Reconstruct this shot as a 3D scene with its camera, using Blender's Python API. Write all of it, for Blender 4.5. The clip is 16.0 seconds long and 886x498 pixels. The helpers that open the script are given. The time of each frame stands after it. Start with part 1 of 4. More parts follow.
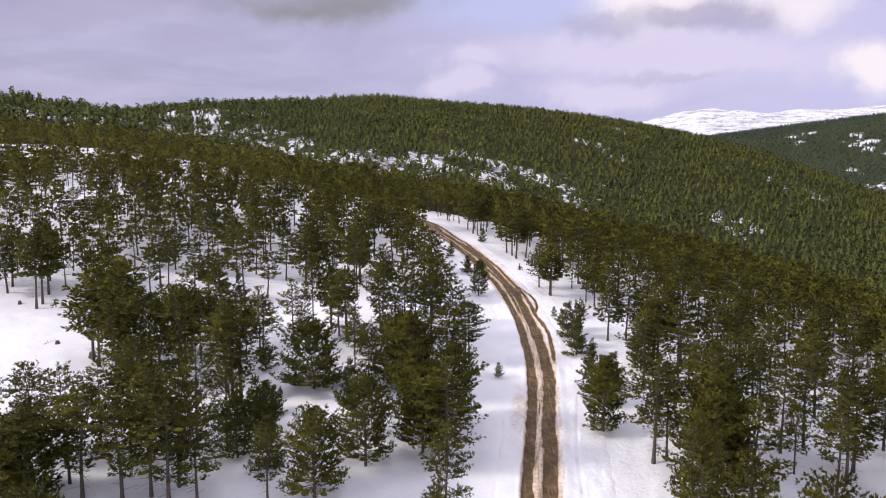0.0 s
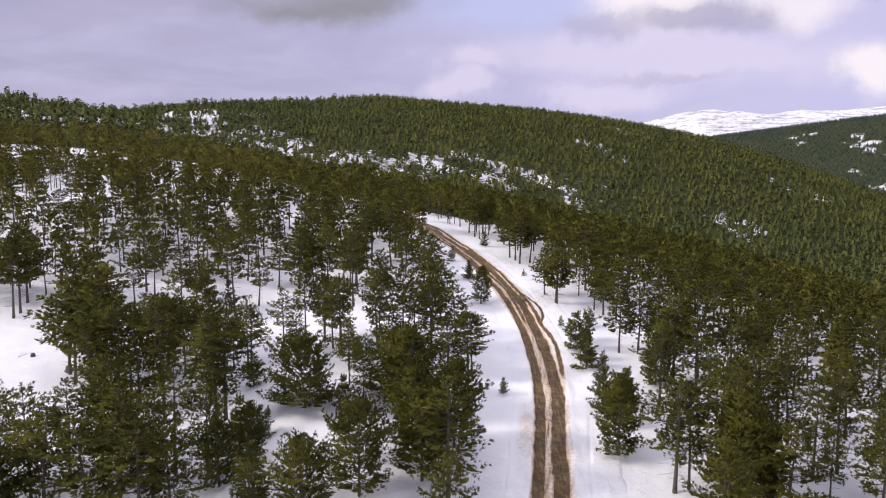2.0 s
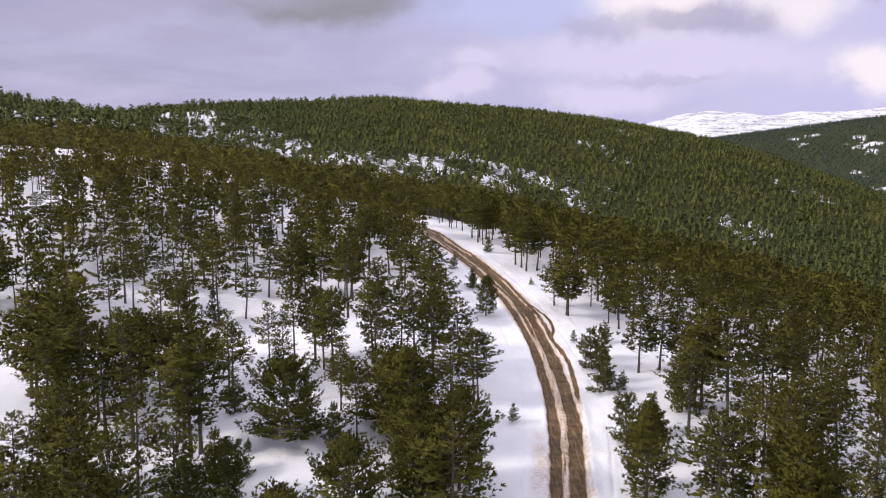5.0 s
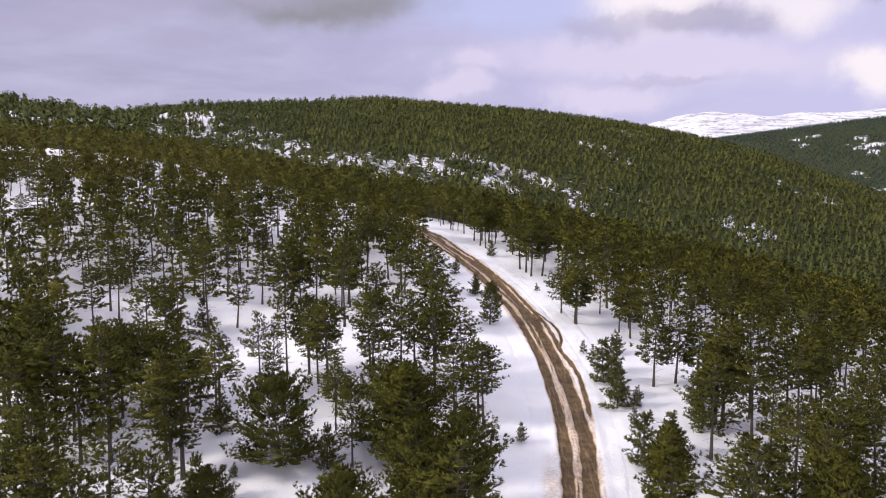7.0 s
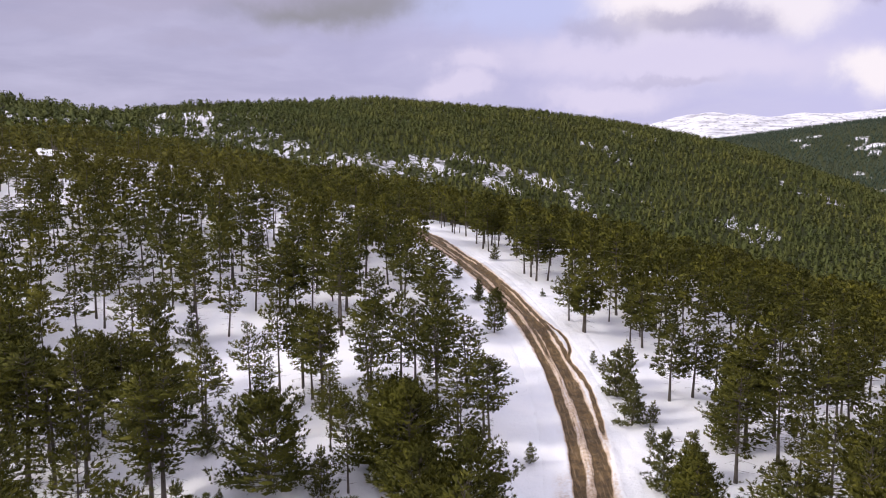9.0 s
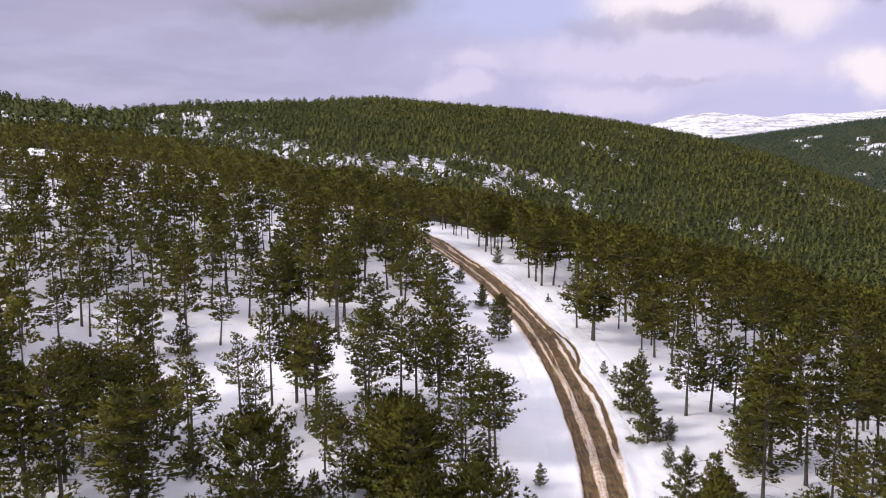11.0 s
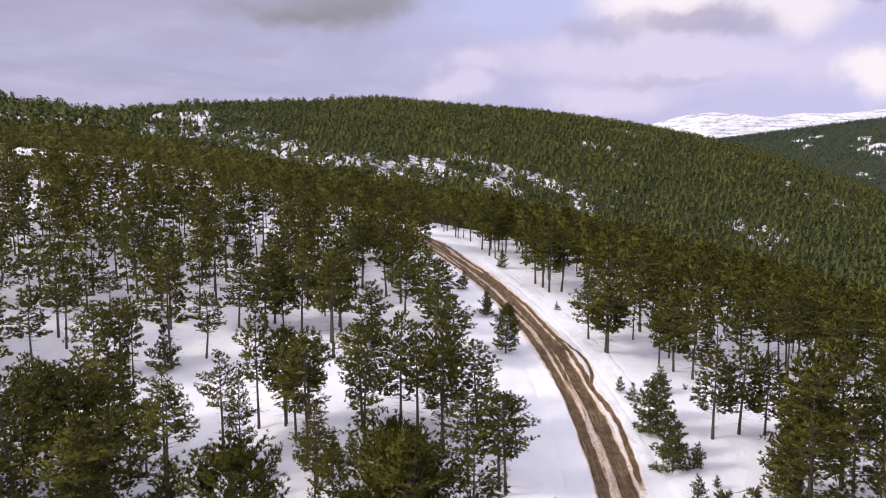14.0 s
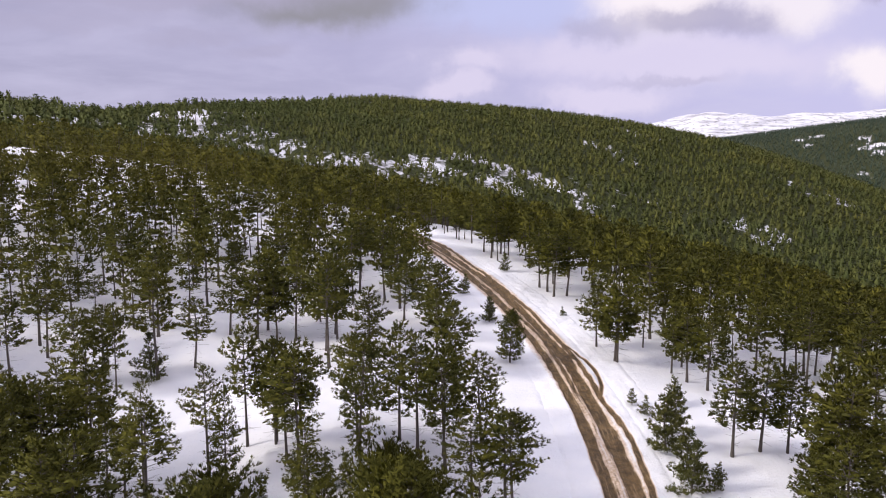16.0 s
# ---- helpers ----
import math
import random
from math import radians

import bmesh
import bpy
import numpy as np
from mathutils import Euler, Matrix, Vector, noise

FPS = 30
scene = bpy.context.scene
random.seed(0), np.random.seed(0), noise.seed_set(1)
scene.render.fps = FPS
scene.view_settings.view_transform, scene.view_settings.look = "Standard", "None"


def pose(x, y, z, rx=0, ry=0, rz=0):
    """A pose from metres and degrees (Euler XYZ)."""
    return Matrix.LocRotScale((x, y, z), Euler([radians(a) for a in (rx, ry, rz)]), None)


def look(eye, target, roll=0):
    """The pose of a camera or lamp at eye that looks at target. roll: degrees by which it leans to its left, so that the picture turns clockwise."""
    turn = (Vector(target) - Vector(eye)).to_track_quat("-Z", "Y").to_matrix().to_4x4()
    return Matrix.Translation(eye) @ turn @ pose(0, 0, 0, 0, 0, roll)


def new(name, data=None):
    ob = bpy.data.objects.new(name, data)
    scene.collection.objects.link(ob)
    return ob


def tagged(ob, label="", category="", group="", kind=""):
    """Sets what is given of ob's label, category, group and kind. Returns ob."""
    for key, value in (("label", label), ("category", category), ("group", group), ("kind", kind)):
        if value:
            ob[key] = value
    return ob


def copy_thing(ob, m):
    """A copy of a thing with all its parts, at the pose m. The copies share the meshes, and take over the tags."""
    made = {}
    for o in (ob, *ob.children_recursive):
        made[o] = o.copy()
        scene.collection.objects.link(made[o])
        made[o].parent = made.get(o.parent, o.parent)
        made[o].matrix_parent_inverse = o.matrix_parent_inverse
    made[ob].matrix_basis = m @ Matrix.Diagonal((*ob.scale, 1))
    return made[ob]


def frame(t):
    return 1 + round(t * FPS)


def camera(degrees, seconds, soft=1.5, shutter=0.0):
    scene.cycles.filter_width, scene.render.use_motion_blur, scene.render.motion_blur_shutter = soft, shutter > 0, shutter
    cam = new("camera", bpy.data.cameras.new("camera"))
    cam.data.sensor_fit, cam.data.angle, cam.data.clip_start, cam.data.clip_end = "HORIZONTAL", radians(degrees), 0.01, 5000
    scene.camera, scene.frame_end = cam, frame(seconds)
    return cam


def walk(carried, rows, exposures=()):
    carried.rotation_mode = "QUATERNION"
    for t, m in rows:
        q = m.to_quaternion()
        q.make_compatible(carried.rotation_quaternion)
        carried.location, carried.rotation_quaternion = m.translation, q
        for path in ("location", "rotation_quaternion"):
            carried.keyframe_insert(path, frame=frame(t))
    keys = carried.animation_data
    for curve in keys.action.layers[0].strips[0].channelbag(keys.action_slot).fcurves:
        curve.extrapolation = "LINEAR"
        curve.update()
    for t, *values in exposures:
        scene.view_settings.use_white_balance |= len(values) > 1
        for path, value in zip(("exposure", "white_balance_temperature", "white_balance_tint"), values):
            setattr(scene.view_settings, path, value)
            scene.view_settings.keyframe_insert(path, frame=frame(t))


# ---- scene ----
cam = camera(63.30, 16.0, soft=1.0)
walk(cam, [
    (0, pose(0.000, 0.000, 30, 83.344, 0, 0.000)),
    (1, pose(-0.028, 2.366, 30, 83.385, 0, 0.001)),
    (2, pose(-0.074, 4.696, 30, 83.426, 0, 0.004)),
    (3, pose(-0.135, 6.981, 30, 83.465, 0, 0.007)),
    (4, pose(-0.208, 9.211, 30, 83.502, 0, 0.011)),
    (5, pose(-0.292, 11.377, 30, 83.538, 0, 0.016)),
    (6, pose(-0.385, 13.472, 30, 83.571, 0, 0.021)),
    (7, pose(-0.483, 15.490, 30, 83.600, 0, 0.026)),
    (8, pose(-0.586, 17.428, 30, 83.627, 0, 0.031)),
    (9, pose(-0.690, 19.287, 30, 83.649, 0, 0.035)),
    (10, pose(-0.794, 21.070, 30, 83.666, 0, 0.038)),
    (11, pose(-0.895, 22.786, 30, 83.678, 0, 0.039)),
    (12, pose(-0.991, 24.447, 30, 83.685, 0, 0.039)),
    (13, pose(-1.081, 26.071, 30, 83.684, 0, 0.036)),
    (14, pose(-1.161, 27.682, 30, 83.677, 0, 0.029)),
    (15, pose(-1.229, 29.313, 30, 83.662, 0, 0.019)),
    (16, pose(-1.284, 31.000, 30, 83.639, 0, 0.004)),
], exposures=[(0, 0.0, 6500, 10), (16, 0.0, 6500, 10)])

# ---- world, sun, exposure ----
scene.view_settings.exposure = 0.0


class Nodes:
    """Short hand for building a node tree."""

    def __init__(self, tree):
        self.tree = tree
        tree.nodes.clear()

    def add(self, kind, **given):
        node = self.tree.nodes.new(kind)
        for key, value in given.items():
            if key == "props":
                for k, v in value.items():
                    setattr(node, k, v)
            else:
                slot = node.inputs[int(key[1:])] if key[0] == "i" and key[1:].isdigit() else node.inputs[key.replace("_", " ")]
                if isinstance(value, bpy.types.NodeSocket):
                    self.tree.links.new(value, slot)
                else:
                    slot.default_value = value
        return node

    def math(self, op, a, b=0.0, c=0.0, clamp=False):
        node = self.tree.nodes.new("ShaderNodeMath")
        node.operation, node.use_clamp = op, clamp
        for slot, value in zip(node.inputs, (a, b, c)):
            if isinstance(value, bpy.types.NodeSocket):
                self.tree.links.new(value, slot)
            else:
                slot.default_value = value
        return node.outputs[0]

    def noise(self, vector, scale, detail=3.0, rough=0.55, distortion=0.0):
        return self.add("ShaderNodeTexNoise", Vector=vector, Scale=scale, Detail=detail, Roughness=rough, Distortion=distortion).outputs[0]

    def step(self, value, low, high, to_low=0.0, to_high=1.0):
        node = self.tree.nodes.new("ShaderNodeMapRange")
        node.interpolation_type = "SMOOTHSTEP"
        self.tree.links.new(value, node.inputs[0])
        for i, v in enumerate((low, high, to_low, to_high)):
            node.inputs[i + 1].default_value = v
        return node.outputs[0]

    def mix(self, factor, a, b):
        node = self.tree.nodes.new("ShaderNodeMix")
        node.data_type = "RGBA"
        for slot, value in ((node.inputs[0], factor), (node.inputs[6], a), (node.inputs[7], b)):
            if isinstance(value, bpy.types.NodeSocket):
                self.tree.links.new(value, slot)
            else:
                slot.default_value = value if slot.type == "VALUE" else (*value[:3], 1.0)
        return node.outputs[2]


SUN_HEIGHT, SUN_TURN = 34.0, 258.0   # degrees above the horizon; clockwise from north

world = bpy.data.worlds.new("overcast_sky")
scene.world = world
world.use_nodes = True
n = Nodes(world.node_tree)
way = n.add("ShaderNodeTexCoord").outputs["Generated"]
parts = n.add("ShaderNodeSeparateXYZ", Vector=way).outputs
sky = n.add("ShaderNodeTexSky", props=dict(sky_type="NISHITA", sun_disc=False, sun_elevation=radians(SUN_HEIGHT), sun_rotation=radians(SUN_TURN)))
blue = n.add("ShaderNodeVectorMath", i0=sky.outputs[0], i1=(0.10, 0.10, 0.10), props=dict(operation="MULTIPLY")).outputs[0]
# a cloud deck seen in perspective
flat = n.math("ADD", n.math("MAXIMUM", parts[2], 0.0), 0.10)
deck = n.add("ShaderNodeCombineXYZ", X=n.math("DIVIDE", parts[0], flat), Y=n.math("DIVIDE", parts[1], flat), Z=0.0).outputs[0]
billow = n.noise(deck, 0.75, 7.0, 0.58, 0.35)
# headings as slopes: east and up for each unit north, ruffled so that the banks have ragged edges
north = n.math("MAXIMUM", parts[1], 0.05)
ruffle = n.add("ShaderNodeTexNoise", Vector=way, Scale=11.0, Detail=7.0, Roughness=0.58).outputs[1]
rough = n.add("ShaderNodeSeparateXYZ", Vector=ruffle).outputs
east = n.math("ADD", n.math("DIVIDE", parts[0], north), n.math("MULTIPLY", n.math("SUBTRACT", rough[0], 0.5), 0.16))
high = n.math("ADD", n.math("DIVIDE", parts[2], north), n.math("MULTIPLY", n.math("SUBTRACT", rough[1], 0.5), 0.075))
front = n.step(parts[1], 0.25, 0.5)
veil = n.mix(n.step(east, -0.6, 0.6), (0.425, 0.395, 0.585), (0.615, 0.575, 0.88))
veil = n.mix(n.step(billow, 0.38, 0.72, 0.0, 0.55), veil, (0.67, 0.625, 0.86))
tone = n.mix(0.90, blue, veil)


def cloud(base, centre, size, shade, amount=1.0, edge=(0.06, 0.82)):
    """A bank of cloud at a heading (east, up), ragged at its edge."""
    dx = n.math("DIVIDE", n.math("SUBTRACT", east, centre[0]), size[0])
    dz = n.math("DIVIDE", n.math("SUBTRACT", high, centre[1]), size[1])
    e = n.math("EXPONENT", n.math("MULTIPLY", n.math("ADD", n.math("MULTIPLY", dx, dx), n.math("MULTIPLY", dz, dz)), -1.0))
    mask = n.math("MULTIPLY", n.math("MULTIPLY", n.step(e, *edge), front), amount)
    return n.mix(mask, base, shade)


GREY, DIM, PALE, WHITE, CLEAR = (0.31, 0.30, 0.345), (0.45, 0.42, 0.59), (0.78, 0.71, 0.90), (0.97, 0.89, 0.96), (0.56, 0.59, 0.90)
for centre, size, shade, amount in (
        ((0.09, 0.23), (0.17, 0.055), CLEAR, 0.85), ((0.32, 0.150), (0.26, 0.034), PALE, 0.75), ((0.22, 0.102), (0.085, 0.018), PALE, 0.8),
        ((0.035, 0.138), (0.05, 0.016), PALE, 0.7), ((0.02, 0.108), (0.05, 0.016), PALE, 0.75), ((0.30, 0.122), (0.08, 0.006), DIM, 0.35),
        ((0.30, 0.220), (0.095, 0.040), WHITE, 1.0), ((0.47, 0.222), (0.085, 0.036), WHITE, 0.85), ((0.36, 0.197), (0.085, 0.020), DIM, 0.8),
        ((0.23, 0.190), (0.06, 0.014), DIM, 0.5), ((0.60, 0.235), (0.06, 0.014), DIM, 0.9), ((0.585, 0.128), (0.052, 0.033), WHITE, 1.0),
        ((-0.175, 0.224), (0.15, 0.034), GREY, 0.95), ((-0.36, 0.232), (0.22, 0.022), DIM, 0.75), ((-0.50, 0.200), (0.12, 0.014), DIM, 0.45),
        ((-0.345, 0.178), (0.06, 0.011), DIM, 0.5), ((-0.245, 0.157), (0.06, 0.011), DIM, 0.45)):
    tone = cloud(tone, centre, size, shade, amount)
# the overcast vault overhead is brighter than the sky near the horizon
tone = n.mix(n.step(parts[2], 0.30, 0.85), tone, (1.20, 1.16, 1.33))
back = n.add("ShaderNodeBackground", Color=tone, Strength=1.0)
n.add("ShaderNodeOutputWorld", Surface=back.outputs[0])

sun = new("sun", bpy.data.lights.new("sun", "SUN"))
sun.data.energy, sun.data.angle, sun.data.color = 2.55, radians(10), (1.0, 0.93, 0.84)
a, b = radians(SUN_TURN), radians(SUN_HEIGHT)
sun.matrix_world = look((0, 0, 0), (-math.sin(a) * math.cos(b), -math.cos(a) * math.cos(b), -math.sin(b)))


# ---- materials ----
def surface(name):
    m = bpy.data.materials.new(name)
    m.use_nodes = True
    return m, Nodes(m.node_tree)


def finish(n, colour, rough, bump=None, strength=0.3, distance=0.05, **more):
    given = dict(Base_Color=colour, Roughness=rough, **more)
    if bump is not None:
        given["Normal"] = n.add("ShaderNodeBump", Strength=strength, Distance=distance, Height=bump).outputs[0]
    n.add("ShaderNodeOutputMaterial", Surface=n.add("ShaderNodeBsdfPrincipled", **given).outputs[0])


def snow_material():
    """Old spring snow with drifts, needle litter and, where the mesh says so, mud."""
    m, n = surface("spring_snow")
    at = n.add("ShaderNodeNewGeometry").outputs["Position"]
    drift = n.noise(at, 0.35, 4.0)
    grain = n.noise(at, 3.0, 5.0, 0.65)
    crust = n.noise(at, 14.0, 3.0, 0.6)
    white = n.mix(n.step(drift, 0.3, 0.7), (0.80, 0.80, 0.84), (0.86, 0.85, 0.87))
    white = n.mix(n.step(grain, 0.62, 0.8, 0.0, 0.45), white, (0.60, 0.57, 0.56))
    litter = n.math("MULTIPLY", n.step(n.noise(at, 5.5, 2.0, 0.7), 0.70, 0.76), n.step(n.noise(at, 0.11, 2.0), 0.45, 0.65))
    white = n.mix(n.math("MULTIPLY", litter, 0.75), white, (0.16, 0.13, 0.09))
    mud = n.add("ShaderNodeAttribute", props=dict(attribute_name="mud")).outputs["Fac"]
    mud = n.math("ADD", mud, n.math("MULTIPLY", n.math("MULTIPLY", n.math("SUBTRACT", n.noise(at, 3.2, 7.0, 0.68), 0.5), 0.60), n.step(mud, 0.02, 0.22)))
    wet = n.mix(n.step(n.noise(at, 1.6, 5.0, 0.65), 0.32, 0.70), (0.062, 0.039, 0.017), (0.170, 0.106, 0.046))
    rut = n.noise(n.add("ShaderNodeMapping", Vector=at, Scale=(6.0, 0.5, 1.0)).outputs[0], 1.0, 5.0, 0.65)
    wet = n.mix(n.step(rut, 0.52, 0.68, 0.0, 0.65), wet, (0.30, 0.205, 0.115))
    wet = n.mix(n.step(rut, 0.30, 0.45, 0.7, 0.0), wet, (0.036, 0.023, 0.011))
    slush = n.mix(n.step(n.noise(at, 4.0, 4.0, 0.6), 0.35, 0.65), (0.46, 0.31, 0.185), (0.68, 0.53, 0.40))
    colour = n.mix(n.step(mud, 0.05, 0.42, 0.0, 0.92), white, slush)
    colour = n.mix(n.step(mud, 0.42, 0.72), colour, wet)
    rough = n.step(mud, 0.3, 0.8, 0.65, 0.60)
    height = n.math("ADD", n.math("ADD", n.math("MULTIPLY", drift, 1.6), n.math("MULTIPLY", grain, 0.5)), n.math("MULTIPLY", crust, 0.22))
    finish(n, colour, rough, height, 0.9, 0.2, Specular_IOR_Level=0.25)
    return m


def hill_material():
    """Snow, painted dark where the wood stands, for its cover and the shade below."""
    m, n = surface("wooded_hill_ground")
    at = n.add("ShaderNodeNewGeometry").outputs["Position"]
    wood = n.add("ShaderNodeAttribute", props=dict(attribute_name="wood")).outputs["Fac"]
    rag = n.noise(at, 0.06, 6.0, 0.65)
    speck = n.noise(at, 0.30, 4.0, 0.7)
    cover = n.step(n.math("ADD", wood, n.math("MULTIPLY", n.math("ADD", n.math("SUBTRACT", rag, 0.5), n.math("SUBTRACT", speck, 0.5)), 1.3)), 0.38, 0.60)
    wood_and_shade = n.mix(n.noise(at, 0.12, 6.0, 0.7), (0.024, 0.030, 0.010), (0.060, 0.066, 0.022))
    white = n.mix(n.noise(at, 0.02, 5.0, 0.6), (0.68, 0.68, 0.73), (0.82, 0.81, 0.85))
    ledge = n.noise(n.add("ShaderNodeMapping", Vector=at, Scale=(0.006, 0.006, 0.05)).outputs[0], 1.0, 7.0, 0.7)
    white = n.mix(n.step(ledge, 0.46, 0.64, 0.0, 0.75), white, (0.30, 0.28, 0.33))
    white = n.mix(n.step(n.noise(at, 0.035, 4.0, 0.7), 0.55, 0.62, 0.0, 0.7), white, (0.10, 0.10, 0.09))
    finish(n, n.mix(cover, white, wood_and_shade), 0.85, n.noise(at, 0.15, 5.0, 0.6), 0.5, 2.0, Specular_IOR_Level=0.1)
    return m


def needle_material(name, dark, light, tip, clump=0.35, vary=1.0, joined=False):
    """Pine needles: each tuft its own shade, and each tree too."""
    m, n = surface(name)
    island = n.add("ShaderNodeNewGeometry").outputs["Random Per Island"]
    if joined:
        tree = n.add("ShaderNodeAttribute", props=dict(attribute_name="tone")).outputs["Fac"]
    else:
        tree = n.add("ShaderNodeObjectInfo").outputs["Random"]
    at = n.add("ShaderNodeNewGeometry").outputs["Position"]
    patch = n.step(n.noise(at, clump, 4.0, 0.65), 0.34, 0.68)
    c = n.mix(n.math("POWER", n.math("MULTIPLY_ADD", island, 0.5 * vary, n.math("MULTIPLY", patch, 1.0 - 0.5 * vary)), 1.5), dark, light)
    c = n.mix(n.math("MULTIPLY", n.step(island, 0.70, 1.0), 0.6 * vary), c, tip)
    # in joined woods, tone also carries painted shade: darker, bluer needles
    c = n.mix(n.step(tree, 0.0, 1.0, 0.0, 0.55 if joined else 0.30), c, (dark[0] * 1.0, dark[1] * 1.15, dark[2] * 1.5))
    # some stands are rustier than others
    c = n.mix(n.step(n.noise(at, 0.016, 3.0, 0.6), 0.44, 0.66, 0.0, 0.16 if joined else 0.10), c, (light[0] * 0.95, light[1] * 0.80, light[2] * 0.9))
    leaf = n.add("ShaderNodeBsdfPrincipled", Base_Color=c, Roughness=0.75, Specular_IOR_Level=0.2)
    through_light = n.add("ShaderNodeBsdfTranslucent", Color=c)
    both = n.add("ShaderNodeMixShader", Fac=0.10)
    n.tree.links.new(leaf.outputs[0], both.inputs[1])
    n.tree.links.new(through_light.outputs[0], both.inputs[2])
    n.add("ShaderNodeOutputMaterial", Surface=both.outputs[0])
    return m


def bark_material():
    m, n = surface("pine_bark")
    at = n.add("ShaderNodeTexCoord").outputs["Object"]
    plates = n.add("ShaderNodeTexVoronoi", Vector=n.add("ShaderNodeMapping", Vector=at, Scale=(9.0, 9.0, 2.6)).outputs[0], Scale=1.6).outputs[0]
    tone = n.noise(at, 3.0, 5.0, 0.65)
    c = n.mix(n.step(plates, 0.05, 0.5), (0.022, 0.018, 0.015), (0.105, 0.086, 0.072))
    c = n.mix(n.step(tone, 0.45, 0.75, 0.0, 0.6), c, (0.14, 0.115, 0.098))
    finish(n, c, 0.85, plates, 0.6, 0.03)
    return m


SNOW = snow_material()
HILL = hill_material()
BARK = bark_material()
NEEDLES = needle_material("pine_needles", (0.046, 0.049, 0.007), (0.160, 0.154, 0.018), (0.235, 0.208, 0.028), 0.45, 0.6)
WOOD_NEEDLES = needle_material("wood_pine_needles", (0.056, 0.058, 0.008), (0.185, 0.170, 0.020), (0.230, 0.204, 0.027), 0.30, 0.38, True)
YOUNG = needle_material("young_pine_needles", (0.060, 0.066, 0.016), (0.175, 0.168, 0.040), (0.240, 0.215, 0.055))
# slight haze over the hill put into the colour: lighter darks, greener
HAZY_HILL_NEEDLES = needle_material("hazy_hill_pine_needles", (0.078, 0.090, 0.023), (0.160, 0.158, 0.034), (0.185, 0.172, 0.038), 0.04, 0.12, True)
# bluer, flatter greens: the valley's haze is painted into these needles
HAZY_VALLEY_NEEDLES = needle_material("hazy_valley_pine_needles", (0.058, 0.082, 0.054), (0.092, 0.114, 0.070), (0.100, 0.118, 0.070), 0.01, 0.1, True)

# ---- the lie of the land: swells of the ground as (east, north, height), by breadth ----
BROAD = [
    (-700, -500, -88.0), (-700, 300, 83.8), (-700, 1100, 1.1), (-700, 1900, -22.4), (-200, -500, 60.7), (-200,
    1100, 136.4), (-200, 1900, -142.4), (400, -500, -90.0), (400, 300, -28.2), (400, 1100, -52.0), (400, 1900,
    76.4), (1000, -500, 40.2), (1000, 300, -61.3), (1000, 1100, 40.5), (1000, 1900, 41.9), (1500, 300, 21.2),
    (1500, 1100, -45.1), (1500, 1900, 148.4)]
WEST_HILLS = [
    (-390, 60, -22.1), (-390, 200, -14.9), (-390, 460, -14.5), (-390, 590, -15.1), (-390, 720, -26.7), (-390,
    850, -31.3), (-260, 60, 42.5), (-260, 200, -27.8), (-260, 330, 21.3), (-260, 460, 6.2), (-260, 590,
    -24.1), (-260, 720, 36.1), (-260, 850, -52.6), (-130, 60, -63.5), (-130, 200, 38.4), (-130, 330, -27.5),
    (-130, 460, -0.9), (-130, 720, -6.9), (-130, 850, 6.4)]
MIDDLE_HILLS = [
    (0, 60, 46.8), (0, 330, -12.0), (0, 460, 14.6), (0, 720, 18.3), (0, 850, -5.5), (130, 60, -24.2), (130,
    200, 9.9), (130, 330, -6.4), (130, 720, 15.6), (130, 850, 10.1)]
EAST_HILLS = [
    (260, 60, 24.0), (260, 200, -16.7), (260, 330, 0.6), (260, 460, 4.7), (260, 590, 18.1), (260, 720, 20.0),
    (260, 850, 3.9), (390, 200, -2.4), (390, 330, 13.0), (390, 460, -9.3), (390, 590, 2.8), (390, 720, 9.8)]

